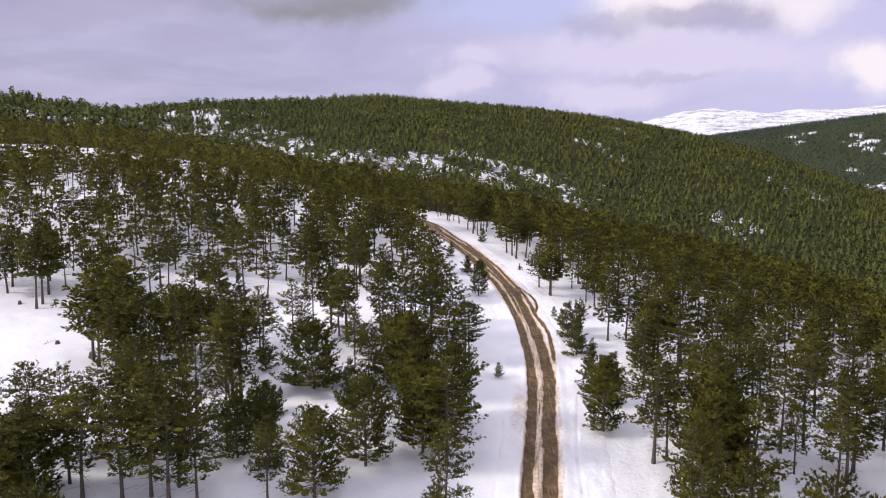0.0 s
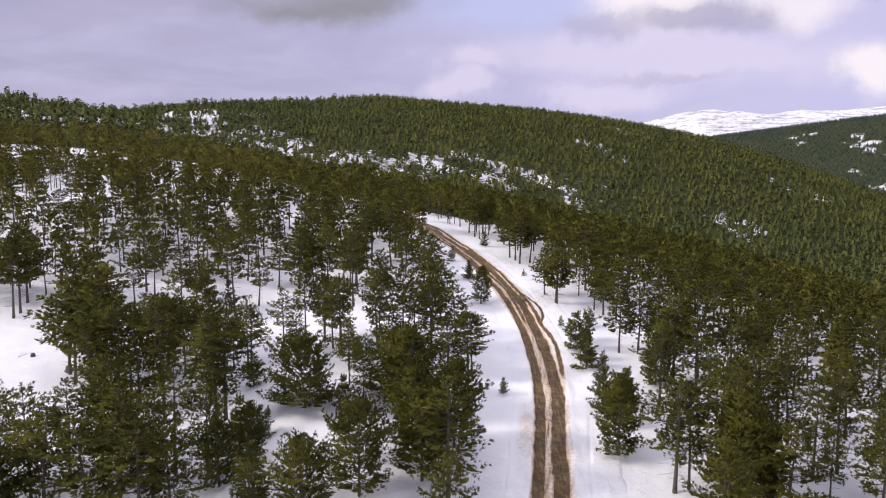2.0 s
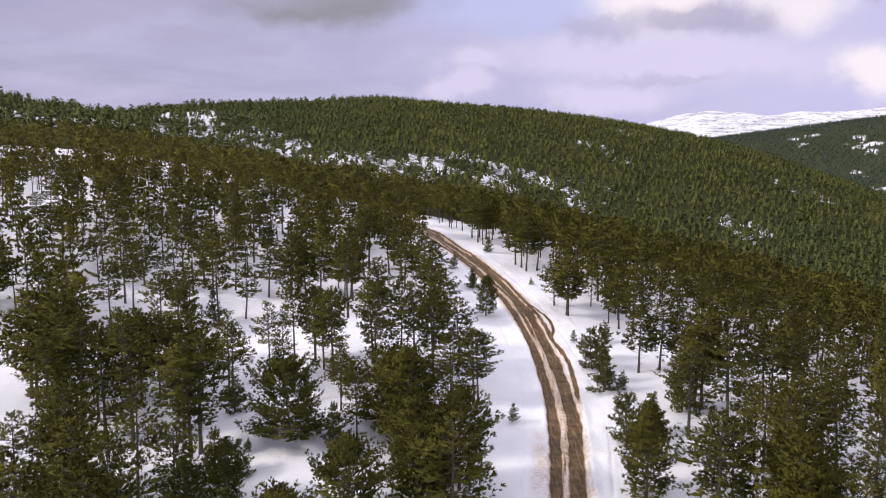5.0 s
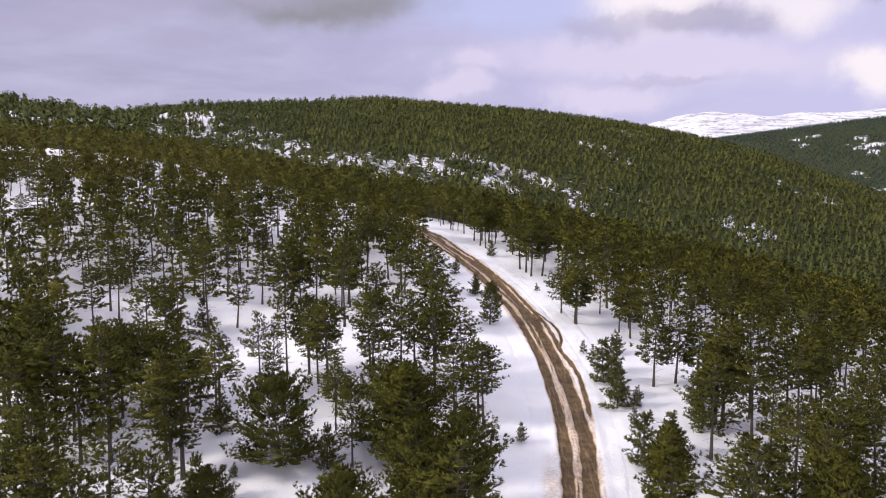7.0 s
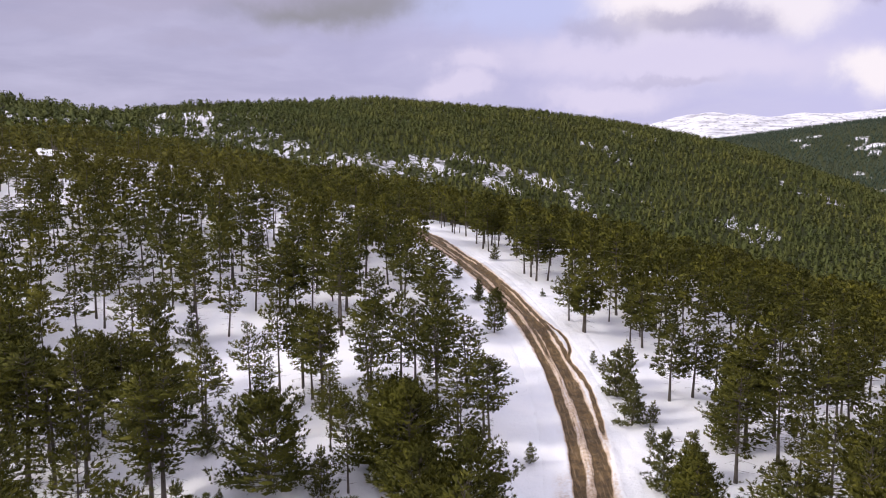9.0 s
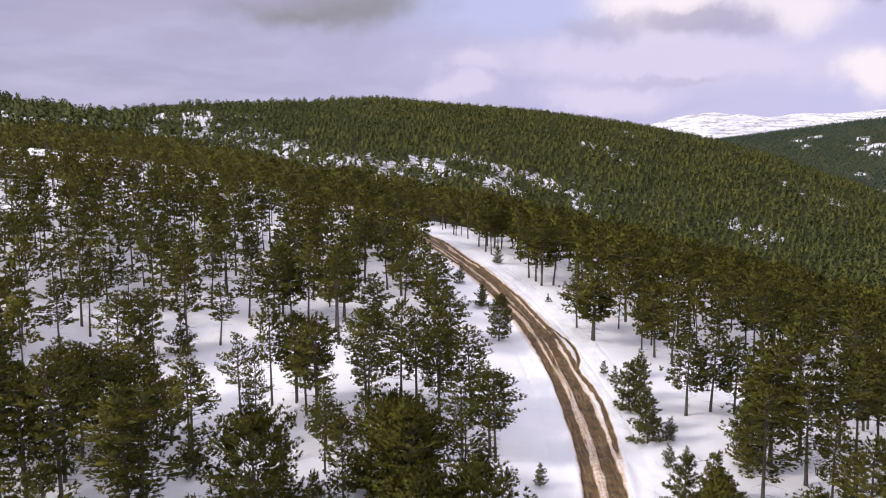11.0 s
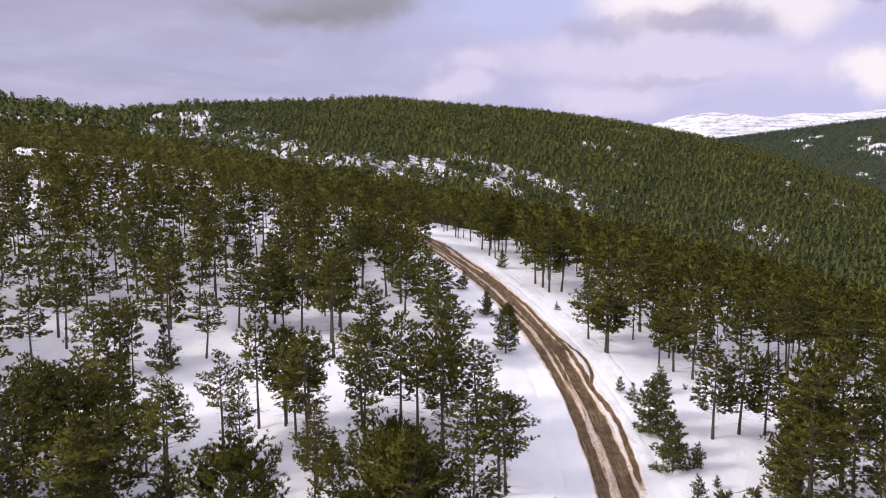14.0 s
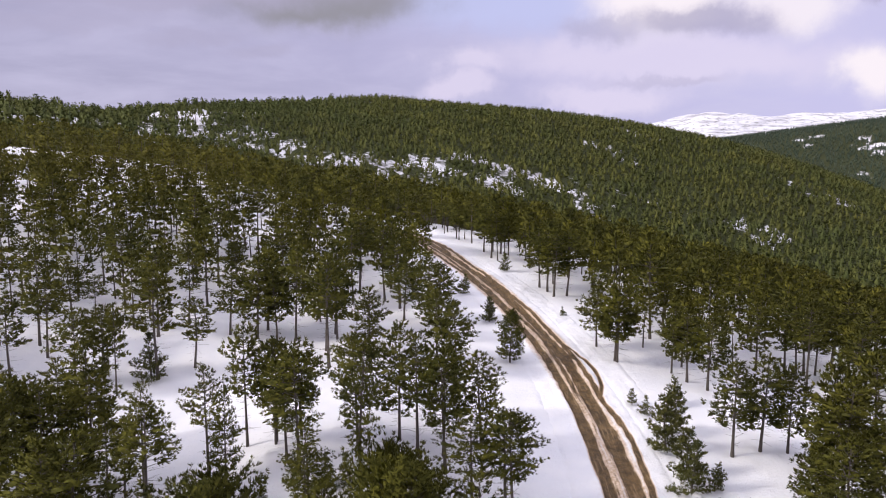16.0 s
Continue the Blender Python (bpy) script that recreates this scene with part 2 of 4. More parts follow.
def land(x, y):
    """Height of the ground, for numpy arrays."""
    x, y = np.asarray(x, float), np.asarray(y, float)
    far = np.zeros_like(x)
    for swells, breadth in ((BROAD, 420), (WEST_HILLS, 110), (MIDDLE_HILLS, 110), (EAST_HILLS, 110)):
        for cx, cy, h in swells:
            far += h * np.exp(-((x - cx) ** 2 + (y - cy) ** 2) / (2 * breadth ** 2))
    # the snowy range on the skyline: a long even ridge
    t = lambda v, low, high: (lambda k: k * k * (3 - 2 * k))(np.clip((v - low) / (high - low), 0, 1))
    crest = 322 * t(x, 300, 1440) + 38 * t(x, 1850, 2600) - 9 * np.exp(-((x - 1760) / 170) ** 2) + 8 * np.exp(-((x - 1480) / 110) ** 2)
    far += crest * t(y, 2500, 4050) * (1 - t(y, 4350, 4800))
    for cx, cy, sx, sy, h in ((-1500, 3800, 1200, 600, 80), (-3000, 500, 900, 1500, 90), (2600, -1500, 1000, 1000, 150), (-500, -3000, 1800, 900, 90)):
        far += h * np.exp(-((x - cx) / sx) ** 2 / 2 - ((y - cy) / sy) ** 2 / 2)
    # knolls on the western shoulder
    for cx, cy, r, h in ((-212, 398, 34, 2.5), (-184, 552, 40, 9), (-66, 716, 34, 5.5)):
        far += h * np.exp(-((x - cx) ** 2 + (y - cy) ** 2) / (2 * r * r))
    # the spur that carries the road: an even rise, falling away to the east
    spur = 1.5 + 0.122 * np.minimum(y, 140) + np.where(y > 140, 2.2 * (1 - np.exp(-np.maximum(y - 140, 0) / 30)), 0)
    spur = spur - 0.28 * 4 * np.logaddexp(0, (x - (45 - 0.25 * np.clip(y, -40, 160))) / 4)
    spur = spur + 2.0 * np.exp(-((x + 9) / 9) ** 2 - ((y - 72) / 20) ** 2)
    w = np.exp(-np.abs((x + 4) / 52) ** 4 - np.abs((y - 78) / 75) ** 4)
    # swells on the western side of the spur
    swell = np.zeros_like(x)
    for cx, cy, sx, sy, h in ((-64, 126, 19, 24, 4.6), (-110, 212, 34, 28, 5.0), (-62, 238, 26, 26, 3.0)):
        swell += h * np.exp(-((x - cx) / sx) ** 2 / 2 - ((y - cy) / sy) ** 2 / 2)
    return far * (1 - w) + spur * w + swell


# ---- the road's line ----
def road_x(y):
    """East of the middle of the wheel tracks, by north."""
    y = np.asarray(y, float)
    bend = 10.0 - 0.0042 * (y - 78.5) ** 2 + 0.0000080 * np.maximum(y - 78.5, 0) ** 3
    return np.where(y < 62, 8.857 + 0.1386 * (y - 62), bend)


def smooth(v, low, high):
    s = np.clip((np.asarray(v, float) - low) / (high - low), 0, 1)
    return s * s * (3 - 2 * s)


def ripple(x, y, size, seed):
    """Smooth random field of about -1 to 1, with humps of the given size."""
    r = np.random.RandomState(seed)
    total = np.zeros_like(np.asarray(x, float))
    for k in range(7):
        a, f = r.uniform(0, 6.28), (0.6 + 1.2 * r.rand()) * 6.28 / size
        total += np.sin((x * math.cos(a) + y * math.sin(a)) * f + r.uniform(0, 6.28))
    return total / 3.2


def openings(x, y):
    """How open (free of trees) the wood is at a place: 0 wooded, 1 open snow."""
    x, y = np.asarray(x, float), np.asarray(y, float)
    gap = np.zeros_like(x)
    off = x - road_x(np.clip(y, -100, 150))
    gap = np.maximum(gap, ((off > -5.0 + 1.8 * smooth(y, 100, 110)) & (off < 6.5) & (y < 158)) * 1.0)
    rag = ripple(x, y, 11, 61)
    for cx, cy, rx, ry in GLADES:
        gap = np.maximum(gap, 1.0 - smooth(((x - cx) / rx) ** 2 + ((y - cy) / ry) ** 2 + (0.45 * rag if rx < 30 and cy > 100 else 0.0), 0.6, 1.2))
    return gap


GLADES = [(-54, 66, 19, 24), (-6, 156, 5, 8), (-150, 296, 28, 14)]
SPUR_GAPS = [
    (-167, 297, 11), (-160, 314, 6), (-108, 207, 8), (-118, 214, 5), (-103, 187, 5), (-80, 174, 6), (-70, 135, 5), (-66,
    128, 3), (-51, 118, 4), (-48, 112, 3), (-63, 156, 5), (-60, 170, 7), (-68, 172, 4), (-58, 201, 5), (-155, 355, 8),
    (-146, 245, 6), (-39, 124, 3), (-40, 116, 3), (-33, 138, 3), (-33, 129, 3), (-33, 149, 3)]
GLADES += [(x, y, 1.0 * r + 1.2, 1.0 * r + 2.2) for x, y, r in SPUR_GAPS]


def grid_mesh(name, xs, ys, zs, material, values=None):
    """A sheet over arrays of places, with optional per-vertex values."""
    rows, cols = xs.shape
    verts = np.stack([xs.ravel(), ys.ravel(), zs.ravel()], 1)
    i = np.arange(rows * cols).reshape(rows, cols)
    quads = np.stack([i[:-1, :-1].ravel(), i[:-1, 1:].ravel(), i[1:, 1:].ravel(), i[1:, :-1].ravel()], 1)
    me = bpy.data.meshes.new(name)
    me.from_pydata(verts.tolist(), [], quads.tolist())
    me.materials.append(material)
    for key, v in (values or {}).items():
        me.attributes.new(key, "FLOAT", "POINT").data.foreach_set("value", np.asarray(v, np.float32).ravel())
    me.polygons.foreach_set("use_smooth", [True] * len(me.polygons))
    return new(name, me)


# snow left bare of wood on the hills, as (east, north, half width)
BALD_WEST = [
    (-219, 653, 24), (-213, 420, 7), (-184, 573, 7), (-172, 577, 6), (-149, 611, 6), (-136, 496, 6), (-123, 490, 6),
    (-97, 455, 6), (-95, 481, 6), (-82, 447, 6), (-68, 454, 6), (-55, 448, 6), (-48, 463, 6), (-38, 429, 6), (-28, 456,
    8), (-16, 481, 6), (-5, 472, 6), (9, 501, 7), (24, 495, 6), (33, 489, 6)]
BALD_EAST = [
    (39, 477, 6), (48, 473, 6), (58, 464, 6), (65, 459, 6), (76, 427, 6), (77, 414, 6), (114, 597, 6), (126, 589, 6),
    (133, 567, 6), (165, 417, 6), (165, 438, 7), (167, 671, 10), (178, 661, 6), (182, 432, 6), (256, 549, 6), (258, 568,
    8), (280, 540, 7), (305, 502, 6)]
VALLEY_BALD = [(845, 1506, 24), (880, 1520, 12), (837, 1422, 9), (790, 1650, 10), (843, 1679, 9), (697, 1246, 9), (642, 1070, 12), (668, 1082, 9), (610, 1060, 8), (900, 1600, 9), (760, 1560, 8)]
KNOLLS = [(-212, 392, 18), (-245, 400, 10), (-188, 550, 24), (-165, 520, 10), (-228, 470, 12), (-200, 440, 8), (-222, 660, 26)]


def wooded(x, y, patch=0.24, knoll=0.12):
    """Cover of the far hills with wood, 0 to 1."""
    x, y = np.asarray(x, float), np.asarray(y, float)
    cover = np.ones_like(x)
    rag, fine = ripple(x, y, 10, 52), ripple(x, y, 4.5, 53)
    # thin wood on the western shoulder and along the foot of the hill
    thin = smooth(-x, 110, 190) * (1 - smooth(y, 640, 720)) * 0.26 + 0.50 * np.exp(-((x + 135) / 60) ** 2 - ((y - 470) / 50) ** 2) + 0.30 * np.exp(-((x + 170) / 70) ** 2 - ((y - 590) / 50) ** 2)
    foot = 0.9 * np.exp(-(((x - 10) / 130) ** 2) - ((y - 450 - 0.1 * x) / 42) ** 2) * 0.52
    cover -= np.maximum(thin, foot) * (0.9 + 0.7 * ripple(x, y, 32, 51))
    for group, deep, floor in ((BALD_WEST, 12, patch), (BALD_EAST, 13, patch), (KNOLLS, 18, knoll), (VALLEY_BALD, 30, knoll)):
        for cx, cy, r in group:
            cover = np.minimum(cover, floor + (1 - floor) * smooth(((x - cx) / (r + 1)) ** 2 + ((y - cy + deep * 0.5) / deep) ** 2 + 0.9 * rag + 0.5 * fine, 0.2, 1.8))
    cover = cover * (1 - smooth(y - 0.25 * (x - 900), 2080, 2250))
    return np.clip(cover, 0, 1)


def build_ground():
    """One sheet of ground round the flight line, finest ahead of it, out to the horizon."""
    turn = np.concatenate([np.linspace(-40, 40, 301), np.linspace(42, 318, 70)])
    turn = np.radians(np.concatenate([turn, [turn[0] + 360]]))
    reach = np.concatenate([[0.5], 6 * (4800 / 6) ** np.linspace(0, 1, 270)])
    r, a = np.meshgrid(reach, turn, indexing="ij")
    x, y = r * np.sin(a), r * np.cos(a)
    z = land(x, y) + 0.10 * ripple(x, y, 9, 3) * smooth(r, 10, 30) + 0.05 * ripple(x, y, 2.6, 4)
    z += smooth(r, 250, 600) * (1.5 * ripple(x, y, 70, 5) + 0.8 * ripple(x, y, 28, 6)) + smooth(r, 2300, 3200) * (9 * ripple(x, y, 420, 8) + 5 * ripple(x, y, 150, 9))
    off = x - road_x(y)
    z -= 0.42 * smooth(off, -3.4, -2.4) * (1 - smooth(off, 4.0, 5.2)) * (y < 149) * (y > -26)
    ob = grid_mesh("ground", x, y, z, SNOW, dict(wood=wooded(x, y)))
    ob.data.materials.append(HILL)
    flag = (r[:-1, :-1] > 270).astype(np.int32).ravel()
    ob.data.polygons.foreach_set("material_index", flag)
    return tagged(ob, "snow-covered hills under pine woods, drifted and trampled snow", "ground", kind="structure")


build_ground()


def build_road():
    """The wheel tracks through the snow: ruts pressed in, mud in them, slush beside and between."""
    s = np.concatenate([np.arange(-28, 18, 0.6), np.arange(18, 152, 0.19)])
    u = np.concatenate([np.arange(-4.2, -2.2, 0.25), np.arange(-2.2, 3.2, 0.075), np.arange(3.2, 6.0, 0.25)])
    yy, uu = np.meshgrid(s, u, indexing="ij")
    slope = (road_x(yy + 0.5) - road_x(yy - 0.5))
    nx, ny = 1 / np.sqrt(1 + slope ** 2), -slope / np.sqrt(1 + slope ** 2)
    x, y = road_x(yy) + uu * nx, yy + uu * ny

    def wave(size, seed, much):
        return much * ripple(yy, yy * 0.0, size, seed)

    def streak(long, across, seed):
        return ripple(yy / long, uu / across, 1.0, seed)

    def track(middle, half, soft, rag=0.06):
        return 1 - smooth(np.abs(uu - middle) + rag * streak(3.5, 0.6, 23), half - 0.06, half + soft + 0.08)

    far = smooth(yy, 80, 100)
    left = -0.95 + wave(23, 21, 0.10)
    right = 0.62 + wave(19, 22, 0.12)
    rut_l = track(left, 0.34 - 0.10 * far, 0.20)
    rut_r = track(right, 0.46 - 0.14 * far, 0.22)
    edge = track(1.52 + 0.25 * np.exp(-((yy - 81) / 7) ** 2) + wave(14, 25, 0.10), 0.13, 0.16) * smooth(yy, 69, 73)
    braid_1 = track(-0.25 + wave(17, 26, 0.35), 0.14, 0.16) * smooth(yy, 78, 90)
    braid_2 = track(0.95 + wave(13, 31, 0.35), 0.15, 0.16) * smooth(yy, 84, 94)
    # a wheel swung wide and came back
    t = np.clip((yy - 86) / 12.5, 0, 1)
    loop = track(1.15 + 1.42 * np.sin(np.pi * t ** 0.85) ** 0.9, 0.06 + 0.06 * (1 - t), 0.12, 0.03) * smooth(yy, 85.6, 86.4) * (1 - smooth(yy, 98, 99.5)) * 0.9
    middle = (1 - smooth(np.abs(uu + 0.15), 0.35, 0.85)) * (0.42 + 0.20 * streak(5.0, 0.35, 27))
    spread = (1 - smooth(np.abs(uu - 0.1), 1.2, 2.1 + 0.4 * far)) * (0.24 + 0.10 * streak(5.0, 0.5, 28) + 0.22 * far)
    splash = (1 - smooth(np.abs(uu - 0.1), 1.4, 3.2)) * np.clip(0.09 + 0.06 * ripple(uu, yy, 7, 34), 0, 0.2)
    spot = np.exp(-((yy - 60) / 6.5) ** 2)
    patch = spot * (1 - smooth(np.abs(uu + 1.8), 0.4, 1.5)) * (0.24 + 0.05 * ripple(uu * 2, yy, 3.5, 29))
    blot = np.exp(-((yy - 62.5) / 2.6) ** 2) * (1 - smooth(np.abs(uu + 0.1), 0.7, 1.0)) * (0.55 + 0.1 * ripple(uu, yy, 1.2, 35))
    mud = np.clip(np.maximum.reduce([rut_l, rut_r, edge, braid_1 * 0.85, braid_2 * 0.85, loop, middle, spread, splash, patch, blot]), 0, 1)
    mud = np.clip(mud - 0.16 * (1 - far) * np.clip(streak(4.0, 0.16, 36), 0, 1) * smooth(mud, 0.4, 0.6), 0, 1)
    old = np.exp(-((uu - 3.1 - wave(30, 41, 0.3)) / 0.16) ** 2) + np.exp(-((uu - 4.6 - wave(30, 41, 0.3)) / 0.16) ** 2) + 0.7 * np.exp(-((uu + 2.6 - wave(26, 42, 0.3)) / 0.18) ** 2)
    z = land(x, y) + 0.03 + 0.05 * ripple(x, y, 2.6, 4) + 0.10 * ripple(x, y, 9, 3)
    deep = np.maximum(rut_l, rut_r)
    z += 0.09 * np.exp(-((uu - 1.75) / 0.35) ** 2) + 0.09 * np.exp(-((uu + 1.6) / 0.3) ** 2) - 0.17 * deep - 0.09 * np.maximum.reduce([edge, braid_1, braid_2, loop]) - 0.05 * old
    z += 0.02 * streak(3.0, 0.2, 30) * deep
    z -= 0.32 * smooth(-uu, 3.0, 4.1) + 0.32 * smooth(uu, 4.9, 5.9)
    ob = grid_mesh("road", x, y, z, SNOW, dict(mud=mud))
    return tagged(ob, "muddy wheel tracks churned through snow on a forest road", "road", kind="structure")


build_road()


# ---- pines ----
def unit(v):
    return v / max(1e-9, float(np.linalg.norm(v)))


class Shape:
    """Gathers vertices, their facing and faces."""

    def __init__(self):
        self.v, self.f, self.n = [], [], []

    def tube(self, line, radii, sides):
        base = len(self.v)
        for (p, r) in zip(line, radii):
            for k in range(sides):
                a = 6.2832 * k / sides
                self.v.append((p[0] + r * math.cos(a), p[1] + r * math.sin(a), p[2]))
        for i in range(len(line) - 1):
            for k in range(sides):
                a, b = base + i * sides + k, base + i * sides + (k + 1) % sides
                self.f.append((a, b, b + sides, a + sides))

    def twig(self, a, b, r):
        """A thin three-sided limb from a to b, tapering."""
        d = unit(b - a)
        s = unit(np.cross(d, (0.3, 0.2, 1.0)))
        t = np.cross(d, s)
        base = len(self.v)
        for p, w in ((a, r), (b, r * 0.35)):
            for k in range(3):
                q = p + w * (math.cos(2.094 * k) * s + math.sin(2.094 * k) * t)
                self.v.append(tuple(q))
        for k in range(3):
            self.f.append((base + k, base + (k + 1) % 3, base + 3 + (k + 1) % 3, base + 3 + k))

    def faced(self):
        """Vertices, triangles wound to agree with the facing of their corners, and that facing."""
        v, f, n = np.array(self.v, float), np.array(self.f, int), np.array(self.n, float)
        flat = np.cross(v[f[:, 1]] - v[f[:, 0]], v[f[:, 2]] - v[f[:, 0]])
        away = np.einsum("ij,ij->i", flat, n[f].sum(1)) < 0
        f[away] = f[away][:, ::-1]
        return v, f, n

    def mesh(self, name, material, even=False):
        me = bpy.data.meshes.new(name)
        if self.n:
            v, f, n = self.faced()
            me.from_pydata(v.tolist(), [], f.tolist())
            even = True
        else:
            me.from_pydata([tuple(map(float, p)) for p in self.v], [], self.f)
        me.materials.append(material)
        me.polygons.foreach_set("use_smooth", [even] * len(me.polygons))
        if self.n:
            me.normals_split_custom_set_from_vertices(n.tolist())
        return me


UP = np.array((0.0, 0.0, 1.0))


def tuft(shape, at, out, face, size, blades, rng, slim=0.11, loose=0.5):
    """A brush of needles: slim pointed blades fanning from one point, joined at it."""
    base = len(shape.v)
    shape.v.append(tuple(at))
    shape.n.append(tuple(face))
    for k in range(blades):
        d = unit(out + rng.normal(size=3) * loose)
        length = size * rng.uniform(0.75, 1.3)
        s = unit(np.cross(d, rng.normal(size=3))) * size * rng.uniform(0.75, 1.3) * slim * 2
        i = len(shape.v)
        shape.v += [tuple(at + d * length * 0.45 + s), tuple(at + d * length)]
        tip = unit(face + d * 0.45)
        shape.n += [tuple(tip), tuple(tip)]
        shape.f.append((base, i, i + 1))


def spray(shape, middle, along, side, long, wide, rng):
    """The close twigs and needles in the heart of a bough: a low, ragged, domed pad."""
    base = len(shape.v)
    shape.v.append(tuple(middle + UP * 0.08))
    shape.n.append((0.0, 0.0, 1.0))
    for k in range(7):
        a = 6.2832 * k / 7
        t = rng.uniform(0.55, 1.15)
        rim = along * long * math.cos(a) * t + side * wide * math.sin(a) * t
        shape.v.append(tuple(middle + rim - UP * 0.08 * rng.rand()))
        shape.n.append(tuple(unit(UP + unit(rim) * 0.6)))
    shape.f += [(base, base + 1 + k, base + 1 + (k + 1) % 7) for k in range(7)]


def pine(seed, height, girth, bare, detail, kind="mature"):
    """Trunk and crown of one pine, standing at the origin. bare: the share of the trunk below the crown; detail: 3 near, 2 in the wood, 1 and 0 far."""
    rng = np.random.RandomState(seed)
    wood, green = Shape(), Shape()
    lean = rng.normal(size=2) * 0.018
    bend = rng.normal(size=2) * 0.11
    phase = rng.uniform(0, 6.28)

    def axis(z):
        s = z / height
        return np.array((lean[0] * z + bend[0] * math.sin(3.1 * s + phase), lean[1] * z + bend[1] * math.sin(2.7 * s + phase * 2), z))

    r0 = 0.012 * height + 0.03
    steps = 9 if detail > 1 else 3
    line = [axis(height * 0.97 * k / steps) for k in range(steps + 1)]
    line[0] = line[0] - np.array((0, 0, 0.4))
    wood.tube(line, [r0 * (1.3 if k == 0 else 1.0) * (1 - 0.88 * k / steps) for k in range(steps + 1)], {3: 7, 2: 5, 1: 3, 0: 3}[detail])
    low = bare * height
    z = low
    mature, bushy = kind == "mature", kind == "bushy"
    gap = {3: 0.40, 2: 0.42, 1: 0.60, 0: 0.95}[detail] if mature else 0.34
    dome = rng.uniform(1.5, 2.8)
    per = {3: 13.0, 2: 7.8, 1: 2.8, 0: 1.6}[detail] * (1.3 if bushy else 1.0 if mature else 1.7)
    size = {3: 0.20, 2: 0.28, 1: 0.48, 0: 0.62}[detail] * (1.0 if mature or bushy else 0.95)
    while z < height * 0.98:
        s = (z - low) / (height - low)
        if mature:
            reach = girth * (0.62 + 1.9 * s if s < 0.2 else 1.0 - ((s - 0.2) / 0.84) ** dome) * rng.uniform(0.70, 1.12) + 0.15
            rise = -0.16 + 0.70 * s ** 1.6
        elif bushy:
            reach = girth * (0.85 + 0.6 * s if s < 0.25 else (1.0 - ((s - 0.25) / 0.77) ** 2.2)) * rng.uniform(0.82, 1.12) + 0.15
            rise = 0.05 + 0.95 * s ** 1.3
        else:
            reach = girth * (1.0 - 0.90 * s ** 1.3) * rng.uniform(0.55, 1.2) + 0.1
            rise = 0.08 + 0.75 * s
        count = rng.randint(6, 9) if bushy else rng.randint(5, 7) if mature else rng.randint(4, 7)
        spin = rng.uniform(0, 6.28)
        for k in range(count):
            if mature and rng.rand() < (0.20 if s < 0.3 else 0.07):
                continue
            a = spin + 6.28 * k / count + rng.normal() * 0.25
            length = reach * (rng.uniform(0.55, 1.15) if not bushy else 1.08 - 0.55 * rng.rand() ** 2)
            e = rise + rng.normal() * 0.10
            round_out = np.array((math.cos(a), math.sin(a), 0.0))
            d = round_out * math.cos(e) + UP * math.sin(e)
            start = axis(min(z + rng.normal() * 0.06, height * 0.97))
            side = np.array((-math.sin(a), math.cos(a), 0.0))
            end = start + d * length + UP * 0.10 * length
            if length > 0.45 and detail > 1:
                wood.twig(start, start + (end - start) * 0.85, 0.010 + 0.011 * length)
            inner = 0.42 if bushy else 0.36 if mature else 0.15
            if length > 0.5 and (mature or bushy):
                spray(green, start + (end - start) * 0.66, unit(end - start), side, 0.23 * length, (0.13 if detail == 3 else 0.18) * length, rng)
            tufts = max(3 if detail else 2, int(length ** 1.25 * per * (0.85 if bushy else 1.0)))
            for j in range(tufts):
                u = inner + (1.03 - inner) * (j + rng.rand()) / tufts
                across = rng.uniform(-1, 1) * (0.42 * length * math.sin(math.pi * min(1.0, (u - inner) * 0.8 + 0.22)) + 0.05)
                p = start + (end - start) * u + side * across + UP * (rng.normal() * 0.05 + 0.05 + 0.10 * length * u * u)
                out = unit(d * 0.75 + side * across * 0.5 + UP * rng.uniform(0.1, 0.9))
                face = unit(UP * 0.62 + round_out * (0.30 + 0.60 * u) + side * across * 0.4 + rng.normal(size=3) * 0.16)
                tuft(green, p, out, face, size * rng.uniform(0.75, 1.25), {3: 9, 2: 7, 1: 5, 0: 4}[detail], rng, {3: 0.092, 2: 0.120, 1: 0.17, 0: 0.18}[detail], 0.42)
        z += gap * rng.uniform(0.75, 1.3)
    for k in range(4):
        tuft(green, axis(height) + rng.normal(size=3) * 0.06 - np.array((0, 0, 0.13 * k)), UP, UP, 0.30 * (1.5 if detail < 2 else 1), 9, rng)
    if mature and detail > 1:
        for k in range(int(7 * low)):
            a, zz = rng.uniform(0, 6.28), rng.uniform(0.30, 1.0) * low
            d = np.array((math.cos(a), math.sin(a), rng.uniform(-0.25, 0.2)))
            wood.twig(axis(zz), axis(zz) + d * rng.uniform(0.3, 1.2), 0.013)
    return wood, green


def pine_thing(seed, height, girth, bare, detail, kind, label):
    wood, green = pine(seed, height, girth, bare, detail, kind)
    tree = new("young_pine" if kind == "young" else "pine_tree", None)
    tree.empty_display_size = 0.5
    for name, me in (("trunk", wood.mesh("trunk", BARK, True)), ("crown", green.mesh("crown", YOUNG if kind == "young" else NEEDLES))):
        ob = new(name, me)
        ob.parent = tree
    return tagged(tree, label, "tree", "young pines by the road" if kind == "young" else "pines of the wood")


